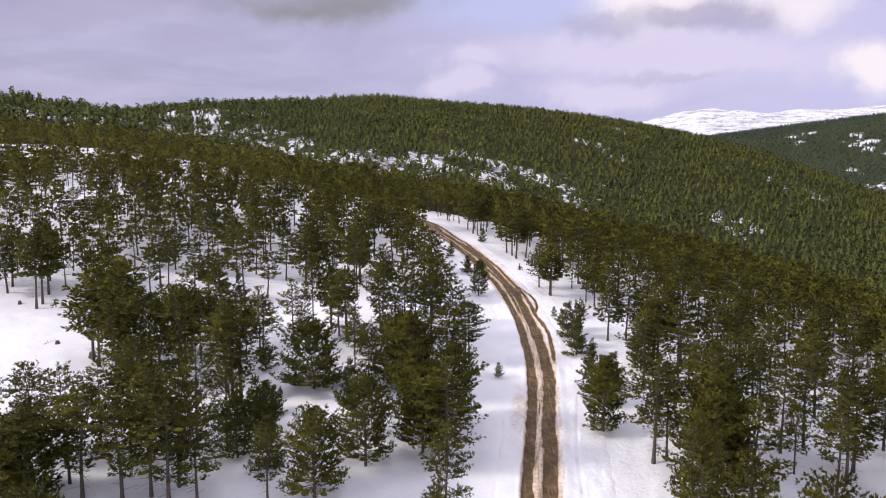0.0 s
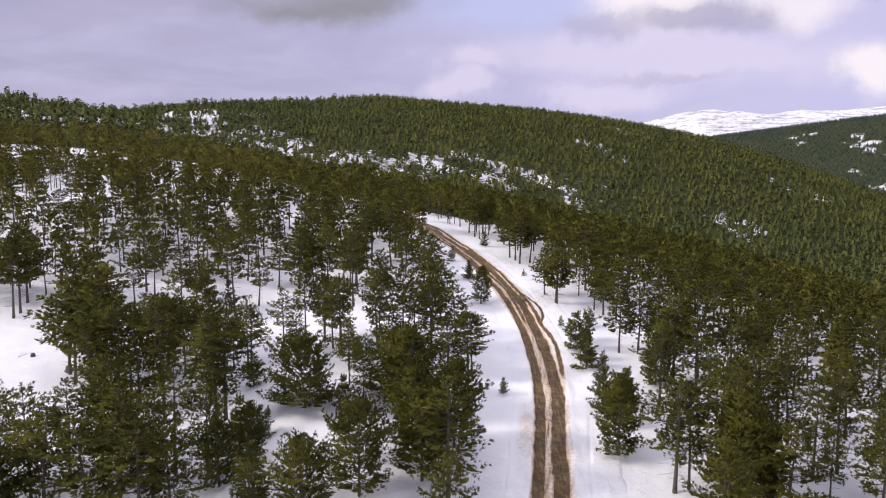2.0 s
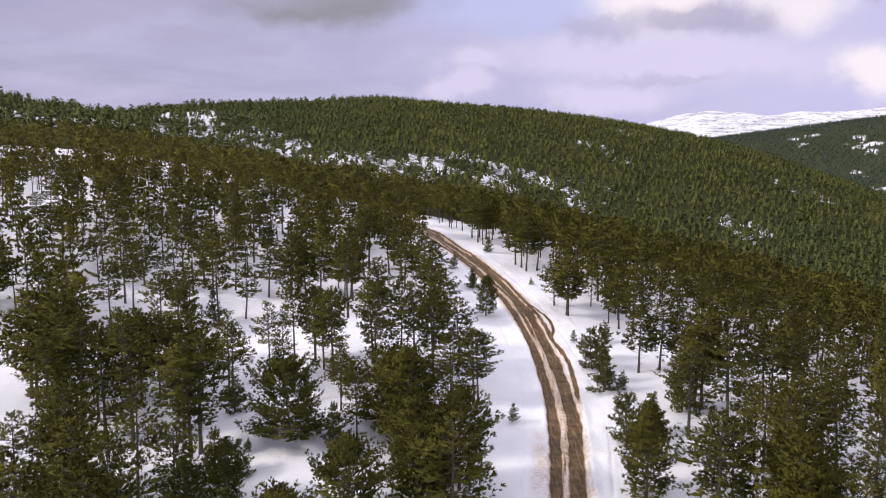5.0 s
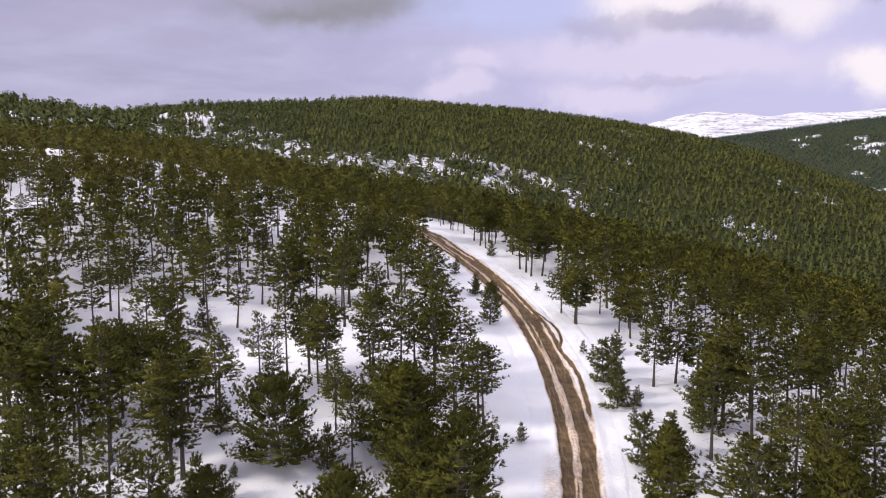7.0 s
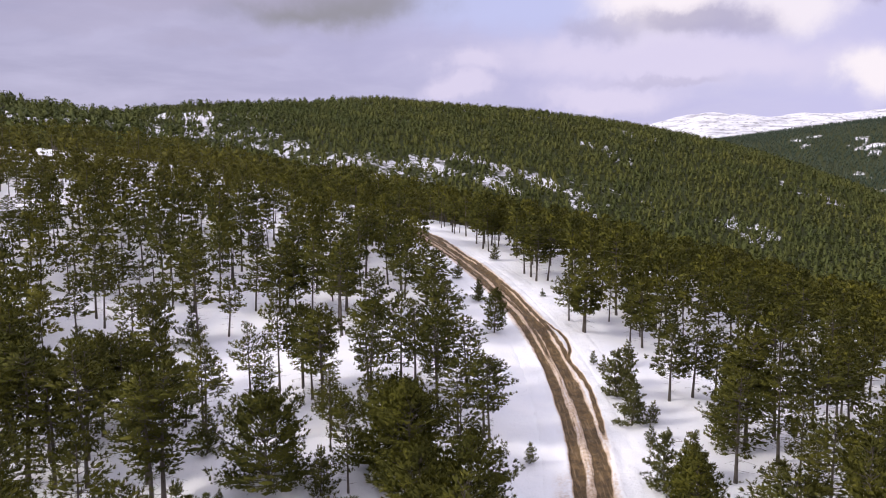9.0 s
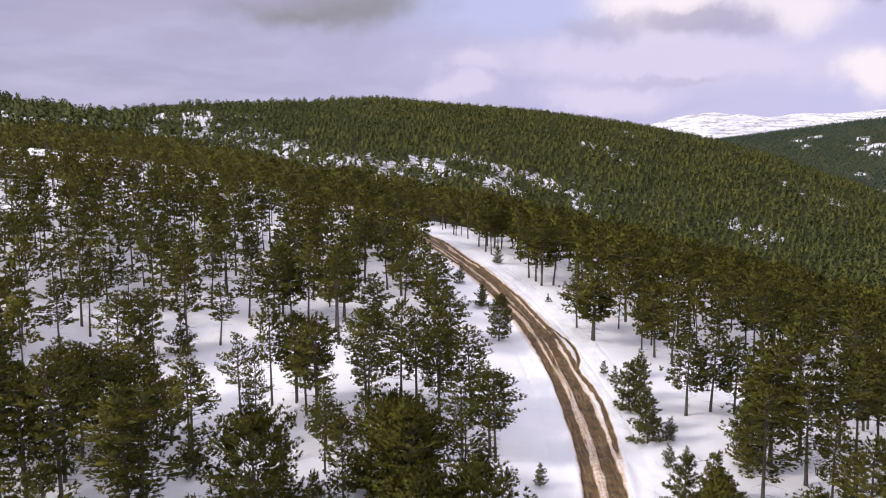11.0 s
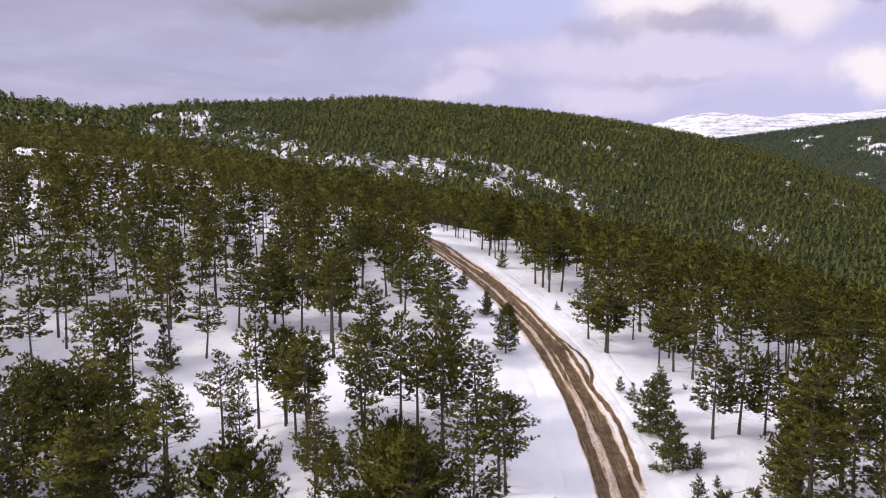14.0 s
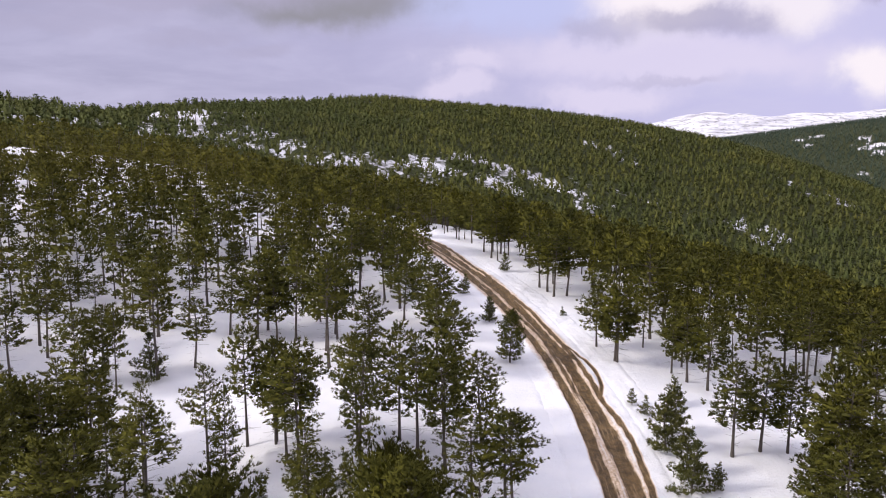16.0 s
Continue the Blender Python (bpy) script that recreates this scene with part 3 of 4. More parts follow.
def stand(proto, x, y, scale, spin, used, wide=None):
    """Plants a copy of the prototype, wider or taller than it; the first place takes the prototype itself."""
    wide = wide or scale
    m = Matrix.LocRotScale((x, y, float(land(x, y)) + 0.05), Euler((0, 0, spin)), None)
    if proto not in used:
        used[proto] = True
        proto.matrix_basis = m @ Matrix.Diagonal((wide, wide, scale, 1))
        return proto
    ob = copy_thing(proto, m)
    ob.scale = (wide, wide, scale)
    return ob


rng = np.random.RandomState(11)
USED = {}
TALL = 7.5
# half width of the crown, share of bare trunk, what it looks like
NEAR_KINDS = (
    (1.9, 0.14, "ragged pine with foliage most of the way down"),
    (2.2, 0.24, "broad pine with low branches, standing in snow"),
    (1.8, 0.28, "narrow pine with layered branches over snowy ground"),
    (2.0, 0.34, "tall pine with an olive crown on a bare trunk"),
    (1.8, 0.40, "slender pine with a high rounded crown over snow"),
    (2.0, 0.46, "pine with an open crown and long bare trunk"),
    (1.8, 0.53, "tall pine, its small crown high on a bare trunk"))
MIDDLE_KINDS = (
    (2.0, 0.24, "wide-crowned pine among others in snow"),
    (2.0, 0.30, "olive-green pine standing close in the wood"),
    (2.0, 0.36, "pine with a rounded crown in the wood"),
    (2.0, 0.43, "pine with a bare lower trunk in the wood"),
    (1.9, 0.54, "pine with a high crown on a thin bare trunk"))
NEAR = [pine_thing(100 + k, TALL, g, b, 3, "mature", t) for k, (g, b, t) in enumerate(NEAR_KINDS)]
MIDDLE = [pine_thing(200 + k, TALL, g, b, 2, "mature", t) for k, (g, b, t) in enumerate(MIDDLE_KINDS)]
BUSHY = [pine_thing(330 + k, tall, g, low, 3, "bushy", t) for k, (tall, g, low, t) in enumerate((
    (4.6, 2.7, 0.03, "wide bushy pine with foliage down to the snow"),
    (6.0, 1.7, 0.05, "full young pine, green from top to bottom"),
    (6.5, 2.4, 0.14, "broad dense pine, its crown nearly to the ground")))]
SMALL = [pine_thing(300 + k, 3.0, g, 0.03, 3, "young", t) for k, (g, t) in enumerate((
    (1.15, "bushy young pine with branches down to the snow"),
    (0.9, "slim young pine growing from the snow"),
    (1.4, "spreading young pine, green and bushy, in snow")))]

# pines that stand out, as (east, north, height, share of bare trunk, half width of the crown)
PINES_WEST_A = [(-11.8, 46.2, 5.1, 0.31, 1.1), (-19.9, 47, 7.7, 0.35, 1.7), (-18.4, 48.2, 8.2, 0.28, 1.6), (-26.3,
    48.5, 6.4, 0.39, 1.7), (-27.7, 50.7, 7.7, 0.34, 1.6), (0.4, 51, 8, 0.12, 2.4), (-22.1, 51.5, 7.4, 0.26, 2.1),
    (-24.1, 53.1, 7.1, 0.27, 1.7), (-26.3, 53.1, 7.1, 0.44, 1.9), (-19, 53.6, 8.5, 0.41, 1.9), (-6.7, 54, 3.8, 0.42,
    1.3), (-25.6, 57.2, 7, 0.37, 1.6), (-18.5, 60.9, 8.6, 0.27, 2), (-6.5, 61.2, 5.9, 0.29, 1.2), (-17.7, 61.2, 8.7,
    0.3, 2.5), (0.3, 62.2, 6.7, 0.43, 1.8), (-29.6, 63.3, 8.1, 0.42, 1.8), (-19.8, 63.6, 6.8, 0.32, 1.7), (-25.9,
    63.9, 8.1, 0.13, 2)]
PINES_WEST_B = [(-23.9, 63.9, 9.5, 0.25, 1.9), (-27.9, 64.5, 9, 0.41, 2.5), (-8.2, 65.5, 5, 0.44, 1), (-30.3, 67, 8.7,
    0.38, 2.3), (-28, 67.1, 7.5, 0.36, 1.6), (-25.5, 67.5, 8.5, 0.35, 1.8), (-8.6, 68.2, 4.6, 0.14, 1.4), (-17.5,
    68.7, 6.7, 0.45, 1.9), (-33.9, 69.1, 9.5, 0.26, 2.3), (-31.7, 69.3, 10.2, 0.27, 2.3), (2.6, 69.5, 6.2, 0.37, 1.4),
    (-32.3, 69.6, 9.5, 0.44, 2.4), (-18.3, 70.1, 7.2, 0.5, 1.6), (2.3, 70.3, 5.9, 0.32, 1.9), (-35.2, 70.5, 9.2, 0.44,
    2.5), (0.4, 70.5, 5.3, 0.35, 1.5), (-25.9, 70.7, 7.2, 0.49, 1.5), (-24.4, 70.9, 7.3, 0.35, 1.4), (-6, 71, 8.5,
    0.24, 1.5)]
PINES_WEST_C = [(-13.9, 71.1, 5.8, 0.12, 0.9), (-20.9, 71.1, 5.1, 0.36, 1.2), (-9.8, 71.4, 7.2, 0.38, 1.7), (-26.3,
    71.6, 7.5, 0.29, 1.7), (-20, 71.6, 4.8, 0.42, 1), (-34.2, 72.5, 9.3, 0.25, 2.1), (-15.4, 72.5, 6.8, 0.49, 1.5),
    (-24, 72.7, 6.3, 0.27, 1.6), (-10.7, 72.8, 6.2, 0.32, 1.5), (-1.2, 73.4, 7.1, 0.44, 1.6), (-23.1, 73.9, 7, 0.35,
    1.6), (-6.7, 74.6, 7.2, 0.46, 1.6), (-2.9, 74.9, 7.8, 0.45, 1.8), (-11.9, 75.1, 6.9, 0.46, 1.2), (-12, 75.5, 6.7,
    0.34, 1.5), (-1.3, 75.5, 7, 0.39, 1.6), (-13.9, 75.6, 8, 0.44, 1.5), (-10.5, 76.1, 6.4, 0.49, 1.5), (-24.5, 76.3,
    7.7, 0.33, 2.1)]
PINES_WEST_D = [(-4.2, 76.9, 7.5, 0.28, 1.7), (-30.6, 77.4, 5.6, 0.32, 1.4), (1.2, 77.4, 6.3, 0.44, 2.1), (-28.8,
    77.5, 5.1, 0.44, 1.1), (-28.1, 79.8, 5.3, 0.27, 1.2), (-48, 83.5, 9.1, 0.41, 2.3), (-48, 84.8, 9.8, 0.31, 2.3),
    (-30, 85.7, 6.7, 0.53, 1.7), (-27, 86.1, 6.9, 0.51, 1.2), (-35.7, 86.7, 7.3, 0.48, 1.8), (-53.7, 87.4, 8.1, 0.3,
    2), (-48.6, 87.7, 8.8, 0.27, 2.3), (-29.3, 88.8, 6, 0.46, 2.1), (-24.9, 89, 9.5, 0.41, 2.2), (-54.2, 89.6, 7.5,
    0.44, 2.1), (-29.7, 90, 5.3, 0.41, 1.5), (-0.3, 90.1, 5.9, 0.26, 2.5), (-10.9, 90.2, 9.4, 0.45, 2.1), (-22.6,
    91.4, 6, 0.39, 1.9)]
PINES_WEST_E = [(-35.5, 91.9, 6.5, 0.56, 1.7), (-7.7, 93, 6.1, 0.26, 2.1), (-37.4, 94.2, 8.8, 0.39, 2), (-11.9, 94.9,
    7.8, 0.53, 1.7), (-17.1, 97.7, 6.8, 0.28, 1.7), (-11.4, 98, 7.2, 0.26, 1.6), (-15.2, 98.1, 8.8, 0.32, 1.9), (-19,
    98.2, 7.9, 0.28, 2.2), (-28.5, 98.5, 8, 0.45, 2.2), (-1.8, 98.8, 7.1, 0.42, 2.2), (-11.7, 99.6, 8.4, 0.34, 2.2),
    (-21.9, 99.7, 6.7, 0.43, 1.8), (-35.3, 100.2, 4.6, 0.51, 1.4), (-37.9, 100.5, 5.9, 0.24, 1.8), (-18.6, 100.8, 7.2,
    0.34, 2.1), (-26.7, 101.8, 8.3, 0.59, 1.7), (-2.7, 102.9, 6.7, 0.26, 2.4), (-31.2, 103.2, 7.5, 0.46, 2.4), (-44.5,
    104, 6.1, 0.43, 2.1)]
PINES_WEST_F = [(-5.2, 104.6, 6.2, 0.26, 1.8), (-34.4, 104.7, 8.6, 0.66, 1.9), (-6.1, 108.5, 7.8, 0.31, 2.5), (-52.4,
    109.3, 6.1, 0.27, 2.5), (-11.3, 109.9, 8.6, 0.49, 1.9), (-44.2, 110, 6.3, 0.4, 1.9), (-54.8, 110.5, 5, 0.18, 2.6),
    (-39.3, 110.6, 7, 0.55, 1.8), (-7.9, 111, 8.4, 0.39, 2), (-10.9, 113.5, 8.6, 0.54, 2.3), (-20.1, 114.4, 7, 0.29,
    2.3), (-27.6, 114.4, 9.5, 0.65, 2), (-52, 114.6, 5.3, 0.29, 2), (-25.8, 115.5, 4.9, 0.44, 1.9), (-7.5, 115.8, 8.1,
    0.25, 2.2), (-26.4, 117.8, 5, 0.38, 1.4), (-60.7, 118.2, 3.8, 0.26, 1.8), (-32, 119.5, 9.5, 0.56, 2.1), (-50.1,
    121, 7.4, 0.27, 3.2)]
PINES_WEST_G = [(-61.9, 124.3, 5.3, 0.16, 1.5), (-60.4, 126.4, 6.8, 0.29, 3.1), (-30.3, 129, 7.9, 0.41, 1.9), (-28.6,
    129.8, 8.3, 0.49, 2), (6.2, 129.9, 7.3, 0.36, 1.5), (-27.1, 130.9, 8.3, 0.48, 2), (5.5, 131.3, 7.3, 0.41, 2.4),
    (4.8, 135.7, 6.7, 0.34, 2.3), (-70.5, 137.4, 5.4, 0.51, 1.7), (-61.2, 140.5, 5.4, 0.36, 2.4), (-75.9, 141, 4.1,
    0.52, 1.6), (2.2, 146.3, 4.5, 0.39, 1.8), (-55.5, 149.7, 5.2, 0.46, 2.5), (-53.3, 154.5, 6, 0.45, 2.6), (-66.9,
    161.8, 5.1, 0.49, 2.5), (-95.2, 176.1, 4.4, 0.43, 3), (-95.2, 179.4, 4.8, 0.45, 2.8), (-84.3, 184.7, 5, 0.39,
    3.2)]
PINES_EAST_A = [(18.7, 47.9, 7.9, 0.29, 2.9), (29.1, 49.8, 8, 0.32, 1.7), (25.6, 50.1, 5.2, 0.35, 1.1), (30.4, 51,
    7.2, 0.34, 2.1), (15.7, 51.5, 8, 0.35, 2.4), (16.8, 52, 7.2, 0.33, 1.4), (26.1, 53.4, 7.4, 0.49, 1.7), (28.5,
    54.6, 8.2, 0.39, 1.8), (18.2, 58.3, 4.9, 0.27, 1.1), (24.3, 58.8, 7.2, 0.39, 2.5), (27, 59.5, 6.6, 0.27, 1.9),
    (22.2, 59.9, 6.6, 0.33, 2), (32.4, 60.8, 7.2, 0.42, 1.7), (25.1, 61.7, 6.7, 0.32, 1.4), (22.4, 61.8, 5.1, 0.46,
    1.2), (36.4, 62.7, 7, 0.3, 1.4), (27.9, 63.1, 6.8, 0.27, 1.5), (22.7, 64.4, 6, 0.4, 1.3), (18.6, 64.8, 7.3, 0.27,
    1.8)]
PINES_EAST_B = [(22.8, 67.7, 6.7, 0.31, 1.9), (21.5, 70.1, 8.3, 0.27, 2.5), (32.8, 70.1, 6.6, 0.28, 1.6), (21.1, 70.4,
    6.5, 0.41, 1.5), (27.5, 70.4, 6.8, 0.46, 1.7), (24.3, 71.8, 9.2, 0.34, 2.2), (21.9, 72.5, 8.2, 0.31, 1.9), (28.4,
    74.3, 6.7, 0.27, 1.6), (31.3, 74.3, 6.4, 0.31, 1.8), (36.9, 75.6, 6.4, 0.43, 1.6), (40.8, 76.5, 7, 0.27, 1.6),
    (18.2, 77.4, 6.3, 0.33, 2.5), (20.3, 78, 6.6, 0.41, 1.8), (22.3, 78.4, 5.9, 0.2, 1.4), (32.6, 78.4, 6.7, 0.31,
    1.5), (45.8, 78.5, 7.9, 0.31, 2.2), (33.5, 79.1, 6.6, 0.29, 1.4), (35.2, 80.5, 6.8, 0.45, 1.7), (30.5, 84.4, 7.5,
    0.46, 1.8)]
PINES_EAST_C = [(36, 86.1, 8.2, 0.44, 2.1), (20.6, 88.5, 6.2, 0.24, 2), (19.2, 89.8, 6.2, 0.28, 1.9), (18.6, 91.7,
    6.1, 0.14, 1.3), (30.6, 92.3, 7.5, 0.52, 1.7), (14.2, 93.6, 6.3, 0.42, 1.7), (14.2, 94, 7.5, 0.29, 2.3), (31.5,
    96.3, 7.6, 0.4, 1.7), (27.8, 96.4, 6.2, 0.3, 2.1), (13.2, 97.3, 5.7, 0.07, 1.9), (38.8, 97.4, 8.2, 0.33, 2.4),
    (33.3, 98.2, 7.4, 0.37, 1.9), (31.7, 98.8, 7, 0.41, 1.7), (34.9, 99.1, 7, 0.41, 1.6), (19.3, 101.2, 9.5, 0.35,
    2.3), (39.6, 101.8, 8.4, 0.31, 2.3), (38.6, 103, 7.3, 0.33, 2.1), (11.7, 113.9, 7.6, 0.41, 2.2), (13.3, 114.4,
    7.3, 0.44, 2.5)]
PINES_EAST_D = [(11.2, 116, 7.4, 0.46, 2), (10.4, 117.7, 7.2, 0.35, 2.1), (7.1, 135.1, 7.8, 0.3, 2.2)]
PINES_FRONT = [
    (-27.5, 45.4, 7.2, 0.3, 1.8), (-24.6, 47.0, 7.8, 0.25, 1.9), (-21.8, 46.3, 7.6, 0.28, 1.9), (-18.2, 45.6, 7.9, 0.24, 2.0),
    (-16.5, 46.1, 7, 0.2, 1.8), (-24.1, 55.7, 7.8, 0.26, 1.9), (-16.5, 52.5, 6.4, 0.2, 1.6), (-31.4, 53.0, 6.8, 0.34, 1.7),
    (20.7, 45.8, 7.6, 0.3, 1.9), (26.5, 46.0, 7.4, 0.42, 1.9)]
STANDING_OUT = (PINES_FRONT, PINES_WEST_A, PINES_WEST_B, PINES_WEST_C, PINES_WEST_D, PINES_WEST_E, PINES_WEST_F, PINES_WEST_G, PINES_EAST_A, PINES_EAST_B, PINES_EAST_C, PINES_EAST_D)
# bushy pines and young ones, as (east, north, height)
BROAD_PINES = [(-2.8, 61.7, 6.7), (0.8, 57, 6.4), (-5.6, 50.2, 6.3), (20.3, 51, 6.8), (-11.4, 61.6, 5.3), (-1.5, 52.5,
    6.2), (18.5, 46.5, 7), (-8.6, 46, 6), (-1.9, 55.8, 6.3), (-4, 64.4, 5.2), (-12.6, 50, 3.6), (-15.4, 57, 3.4),
    (13.6, 63.7, 3.6), (15.9, 65.2, 3), (-14, 54.5, 4.2)]
SAPLINGS_A = [(-27.5, 46, 6.3), (-29.9, 47, 5.4), (-15.4, 51.6, 4.8), (13.1, 56.5, 5.9), (-14.2, 60.4, 1), (-8.1,
    60.9, 2.7), (14.4, 61.3, 4.2), (-16.9, 66.7, 3.1), (5.3, 67, 1.3), (-11.3, 67.2, 1.3), (3.3, 67.4, 0.8), (-4.2,
    68.7, 3.5), (-11.4, 69, 1), (14.3, 69.4, 1.5), (-7.9, 70.2, 1.5), (-6.8, 70.5, 1.8), (-14.8, 70.8, 0.8), (16,
    70.9, 0.7), (14, 72.8, 3.1), (15.6, 73.2, 1.7), (13.8, 77.9, 3.7), (13.9, 83.3, 1.4), (16.6, 85, 2.2), (13.4,
    85.2, 1.1), (-25.6, 89.4, 3.5), (4.7, 93.6, 4.4), (3.5, 104.2, 2.4), (11.5, 106.7, 0.9), (1.1, 113.6, 2.3), (6.8,
    124.6, 2.2), (-4.3, 71.2, 2.3), (3.6, 105.6, 1.6), (19.6, 69.5, 4.5)]
SAPLINGS_B = [(-14, 57.9, 2.2), (15, 80.3, 3.2), (14.3, 74.8, 2.9)]
SAPLINGS = SAPLINGS_A + SAPLINGS_B
# the other pines of the spur, as (east, north)
STAND_A = [(-0.2, 36.3), (12.3, 32.2), (16.2, 32.3), (15.2, 35.1), (0.2, 42), (14.3, 38.3), (-19.8, 33.1), (16.5,
    37.2), (20.5, 32.6), (20.3, 35.2), (-22.4, 32.7), (-21.8, 35), (23.2, 33), (15.4, 42.3), (-25, 35.6), (26.1,
    34.1), (-28.9, 34.1), (-26.3, 39.2), (28.7, 35.9), (-30.6, 36.1), (-28.3, 41), (-32.4, 37.8), (-31.5, 39.9),
    (31.6, 39.9), (33.2, 38.2), (30.2, 43), (20.5, 53.6), (-31.2, 44.5), (-34.2, 40.7), (32.7, 43), (31.7, 46.9),
    (21.8, 55.6), (-35.4, 42.8), (-34.7, 45.4), (35.9, 44.9), (33.1, 49.9), (-33.5, 50.2), (37.2, 47.8), (-38.9,
    47.1), (-35.5, 51.5), (-37.9, 49.5), (36, 53.4), (38.8, 50.6), (35.7, 55.9), (41.1, 53.4), (37, 59.9), (39.4, 59),
    (33.7, 65)]
STAND_B = [(42.9, 58), (39.8, 62.2), (36.2, 67.9), (42.4, 62.6), (-1.3, 80.8), (46, 62.3), (43.1, 66.1), (48.5, 62.6),
    (46.3, 65.3), (38.5, 73.1), (47.1, 71), (51.7, 68.4), (46.6, 73.7), (-36.8, 82.3), (47.7, 75.8), (-1.8, 93.6),
    (43.3, 81.3), (53.1, 73.8), (39.5, 85.2), (20.2, 93.8), (-40.1, 85.4), (49, 79.1), (24.8, 94.2), (40.3, 87.5),
    (43.9, 85.3), (20.2, 96.2), (-40.1, 87.9), (36.2, 91), (-43.1, 87.1), (50, 82.3), (17.9, 98.4), (22.8, 97.2),
    (38.5, 90.8), (57.4, 77.9), (-41.4, 90.3), (56, 79.9), (-43.9, 89.3), (49.6, 85.5), (53.5, 82.4), (21.7, 99.6),
    (42.1, 91.1), (24.6, 99.4), (44.6, 90.8), (53.1, 84.9), (36.1, 95.9), (-13.8, 103.1), (58.8, 80.4), (-43.3, 92.4)]
STAND_C = [(47.4, 89.9), (41.4, 94.3), (52.3, 87.1), (-48.1, 90.5), (-31.6, 100), (21.4, 103.4), (17.1, 104.9), (51.6,
    89.9), (-46.9, 93.4), (57.8, 85.3), (46.5, 93.9), (54.1, 89), (49, 92.9), (-50.8, 91.8), (-13.5, 107.1), (-16.5,
    107.6), (30.5, 103.8), (28.3, 104.9), (15.7, 108.2), (60, 86.8), (62.3, 84.8), (22.5, 107.5), (-49.6, 95.8),
    (52.2, 94.1), (43.7, 99.6), (-43.2, 99.9), (-20.3, 108.7), (-26.5, 107.1), (-45.8, 98.8), (47.5, 97.8), (-59.4,
    89.7), (58.8, 91.1), (-56.1, 93.6), (26.7, 108.8), (56.6, 93.5), (-4.8, 112.7), (16.2, 111.5), (29.3, 108.3),
    (-13.7, 112.1), (62.8, 89), (33.5, 107.1), (37.5, 105.5), (-16.9, 111.9), (-50.1, 99), (20, 111.8), (-36.3,
    106.8), (-32.7, 108.5), (-27.8, 110.3)]
STAND_D = [(41.5, 104.9), (-39.7, 105.8), (58.7, 94.5), (47.6, 102.3), (24.1, 112), (-54.6, 98), (-61.5, 92.7), (54.5,
    98.4), (-48.8, 102.3), (-52.5, 100.1), (50, 101.7), (63.8, 92.3), (-14.4, 115.5), (33.1, 110.8), (-32.6, 111),
    (19.2, 114.9), (61.5, 94.9), (-66.4, 90.8), (26.3, 113.5), (56.7, 99.3), (21.7, 115.1), (-35.8, 110.8), (-43.8,
    107.5), (-52.2, 102.8), (-64.9, 93.3), (-30.1, 113.4), (-62.5, 95.8), (44.4, 107.7), (37.6, 110.9), (-49.2,
    105.4), (-59, 99.1), (-22.5, 116.2), (-4, 118.8), (17, 117.6), (28.8, 114.8), (54.5, 102.8), (-16.3, 117.8),
    (31.6, 114.3), (60.6, 98.9), (40.7, 110.8), (-11.6, 119.1), (48, 107.6), (43, 110.2), (64.8, 96.2), (51.5, 106.1),
    (-68.3, 93.7), (67.8, 94.2), (12.6, 119.8)]
STAND_E = [(23.9, 117.8), (-30.6, 116), (-63.3, 98.7), (20.1, 119.3), (-49.4, 108.6), (55.8, 104.9), (-19.1, 119.8),
    (-66.6, 96.9), (-22.6, 119.2), (-53.3, 106.7), (-56, 105.2), (-6, 121.9), (46.2, 111.2), (35.7, 115.8), (-38.9,
    114.7), (-34.4, 116.5), (-16.7, 121.2), (61.4, 102.3), (69.5, 95.7), (-11.8, 122.1), (-59.3, 104), (50.3, 109.9),
    (17.8, 122), (-46.8, 112.7), (27.3, 120.2), (-66.7, 99.7), (12.3, 123.2), (-19.8, 122.1), (40.1, 116), (48.4,
    112.3), (-9, 124.3), (31.5, 119.9), (-38, 117.7), (21.6, 122.7), (35.4, 118.9), (-43.1, 115.8), (54.7, 109.8),
    (67.8, 100.4), (44.6, 115.3), (-12.8, 124.8), (-51.8, 112), (65.1, 103.2), (-59.7, 107.2), (60.6, 106.7), (15.2,
    124.7), (-21.7, 123.6), (-6.1, 125.7), (38.5, 119.2)]
STAND_F = [(-66.6, 103.1), (-58.3, 109.6), (53.3, 112.7), (-70.8, 100.2), (-28.2, 123.2), (10.2, 126.5), (59.5, 109),
    (30.6, 122.6), (24.2, 124.5), (-46.9, 116.5), (-32.5, 122.4), (67.4, 103.8), (-41.8, 119.1), (64.4, 106.3), (48,
    116.8), (27.5, 124.5), (-18.9, 126.4), (-49.7, 116), (58.5, 111.1), (-13.2, 127.5), (-10.7, 127.8), (41.9, 120),
    (-7.1, 128.2), (18.6, 127.3), (-65.2, 107.4), (14.7, 128.4), (-38.8, 122.3), (-26.9, 126.1), (-44.8, 120), (50.7,
    117.2), (-29.6, 125.6), (-21.3, 127.7), (39.8, 122.4), (67.2, 107), (31.7, 125.4), (-47.1, 119.7), (-41.6, 122.3),
    (64.4, 110.4), (44.5, 121.7), (-34, 125.8), (21.5, 129.1), (-56.3, 115.9), (-11.2, 130.7), (35.4, 125.5), (13.7,
    130.6), (26.5, 128.3), (10.4, 131.4), (50.4, 120.1)]
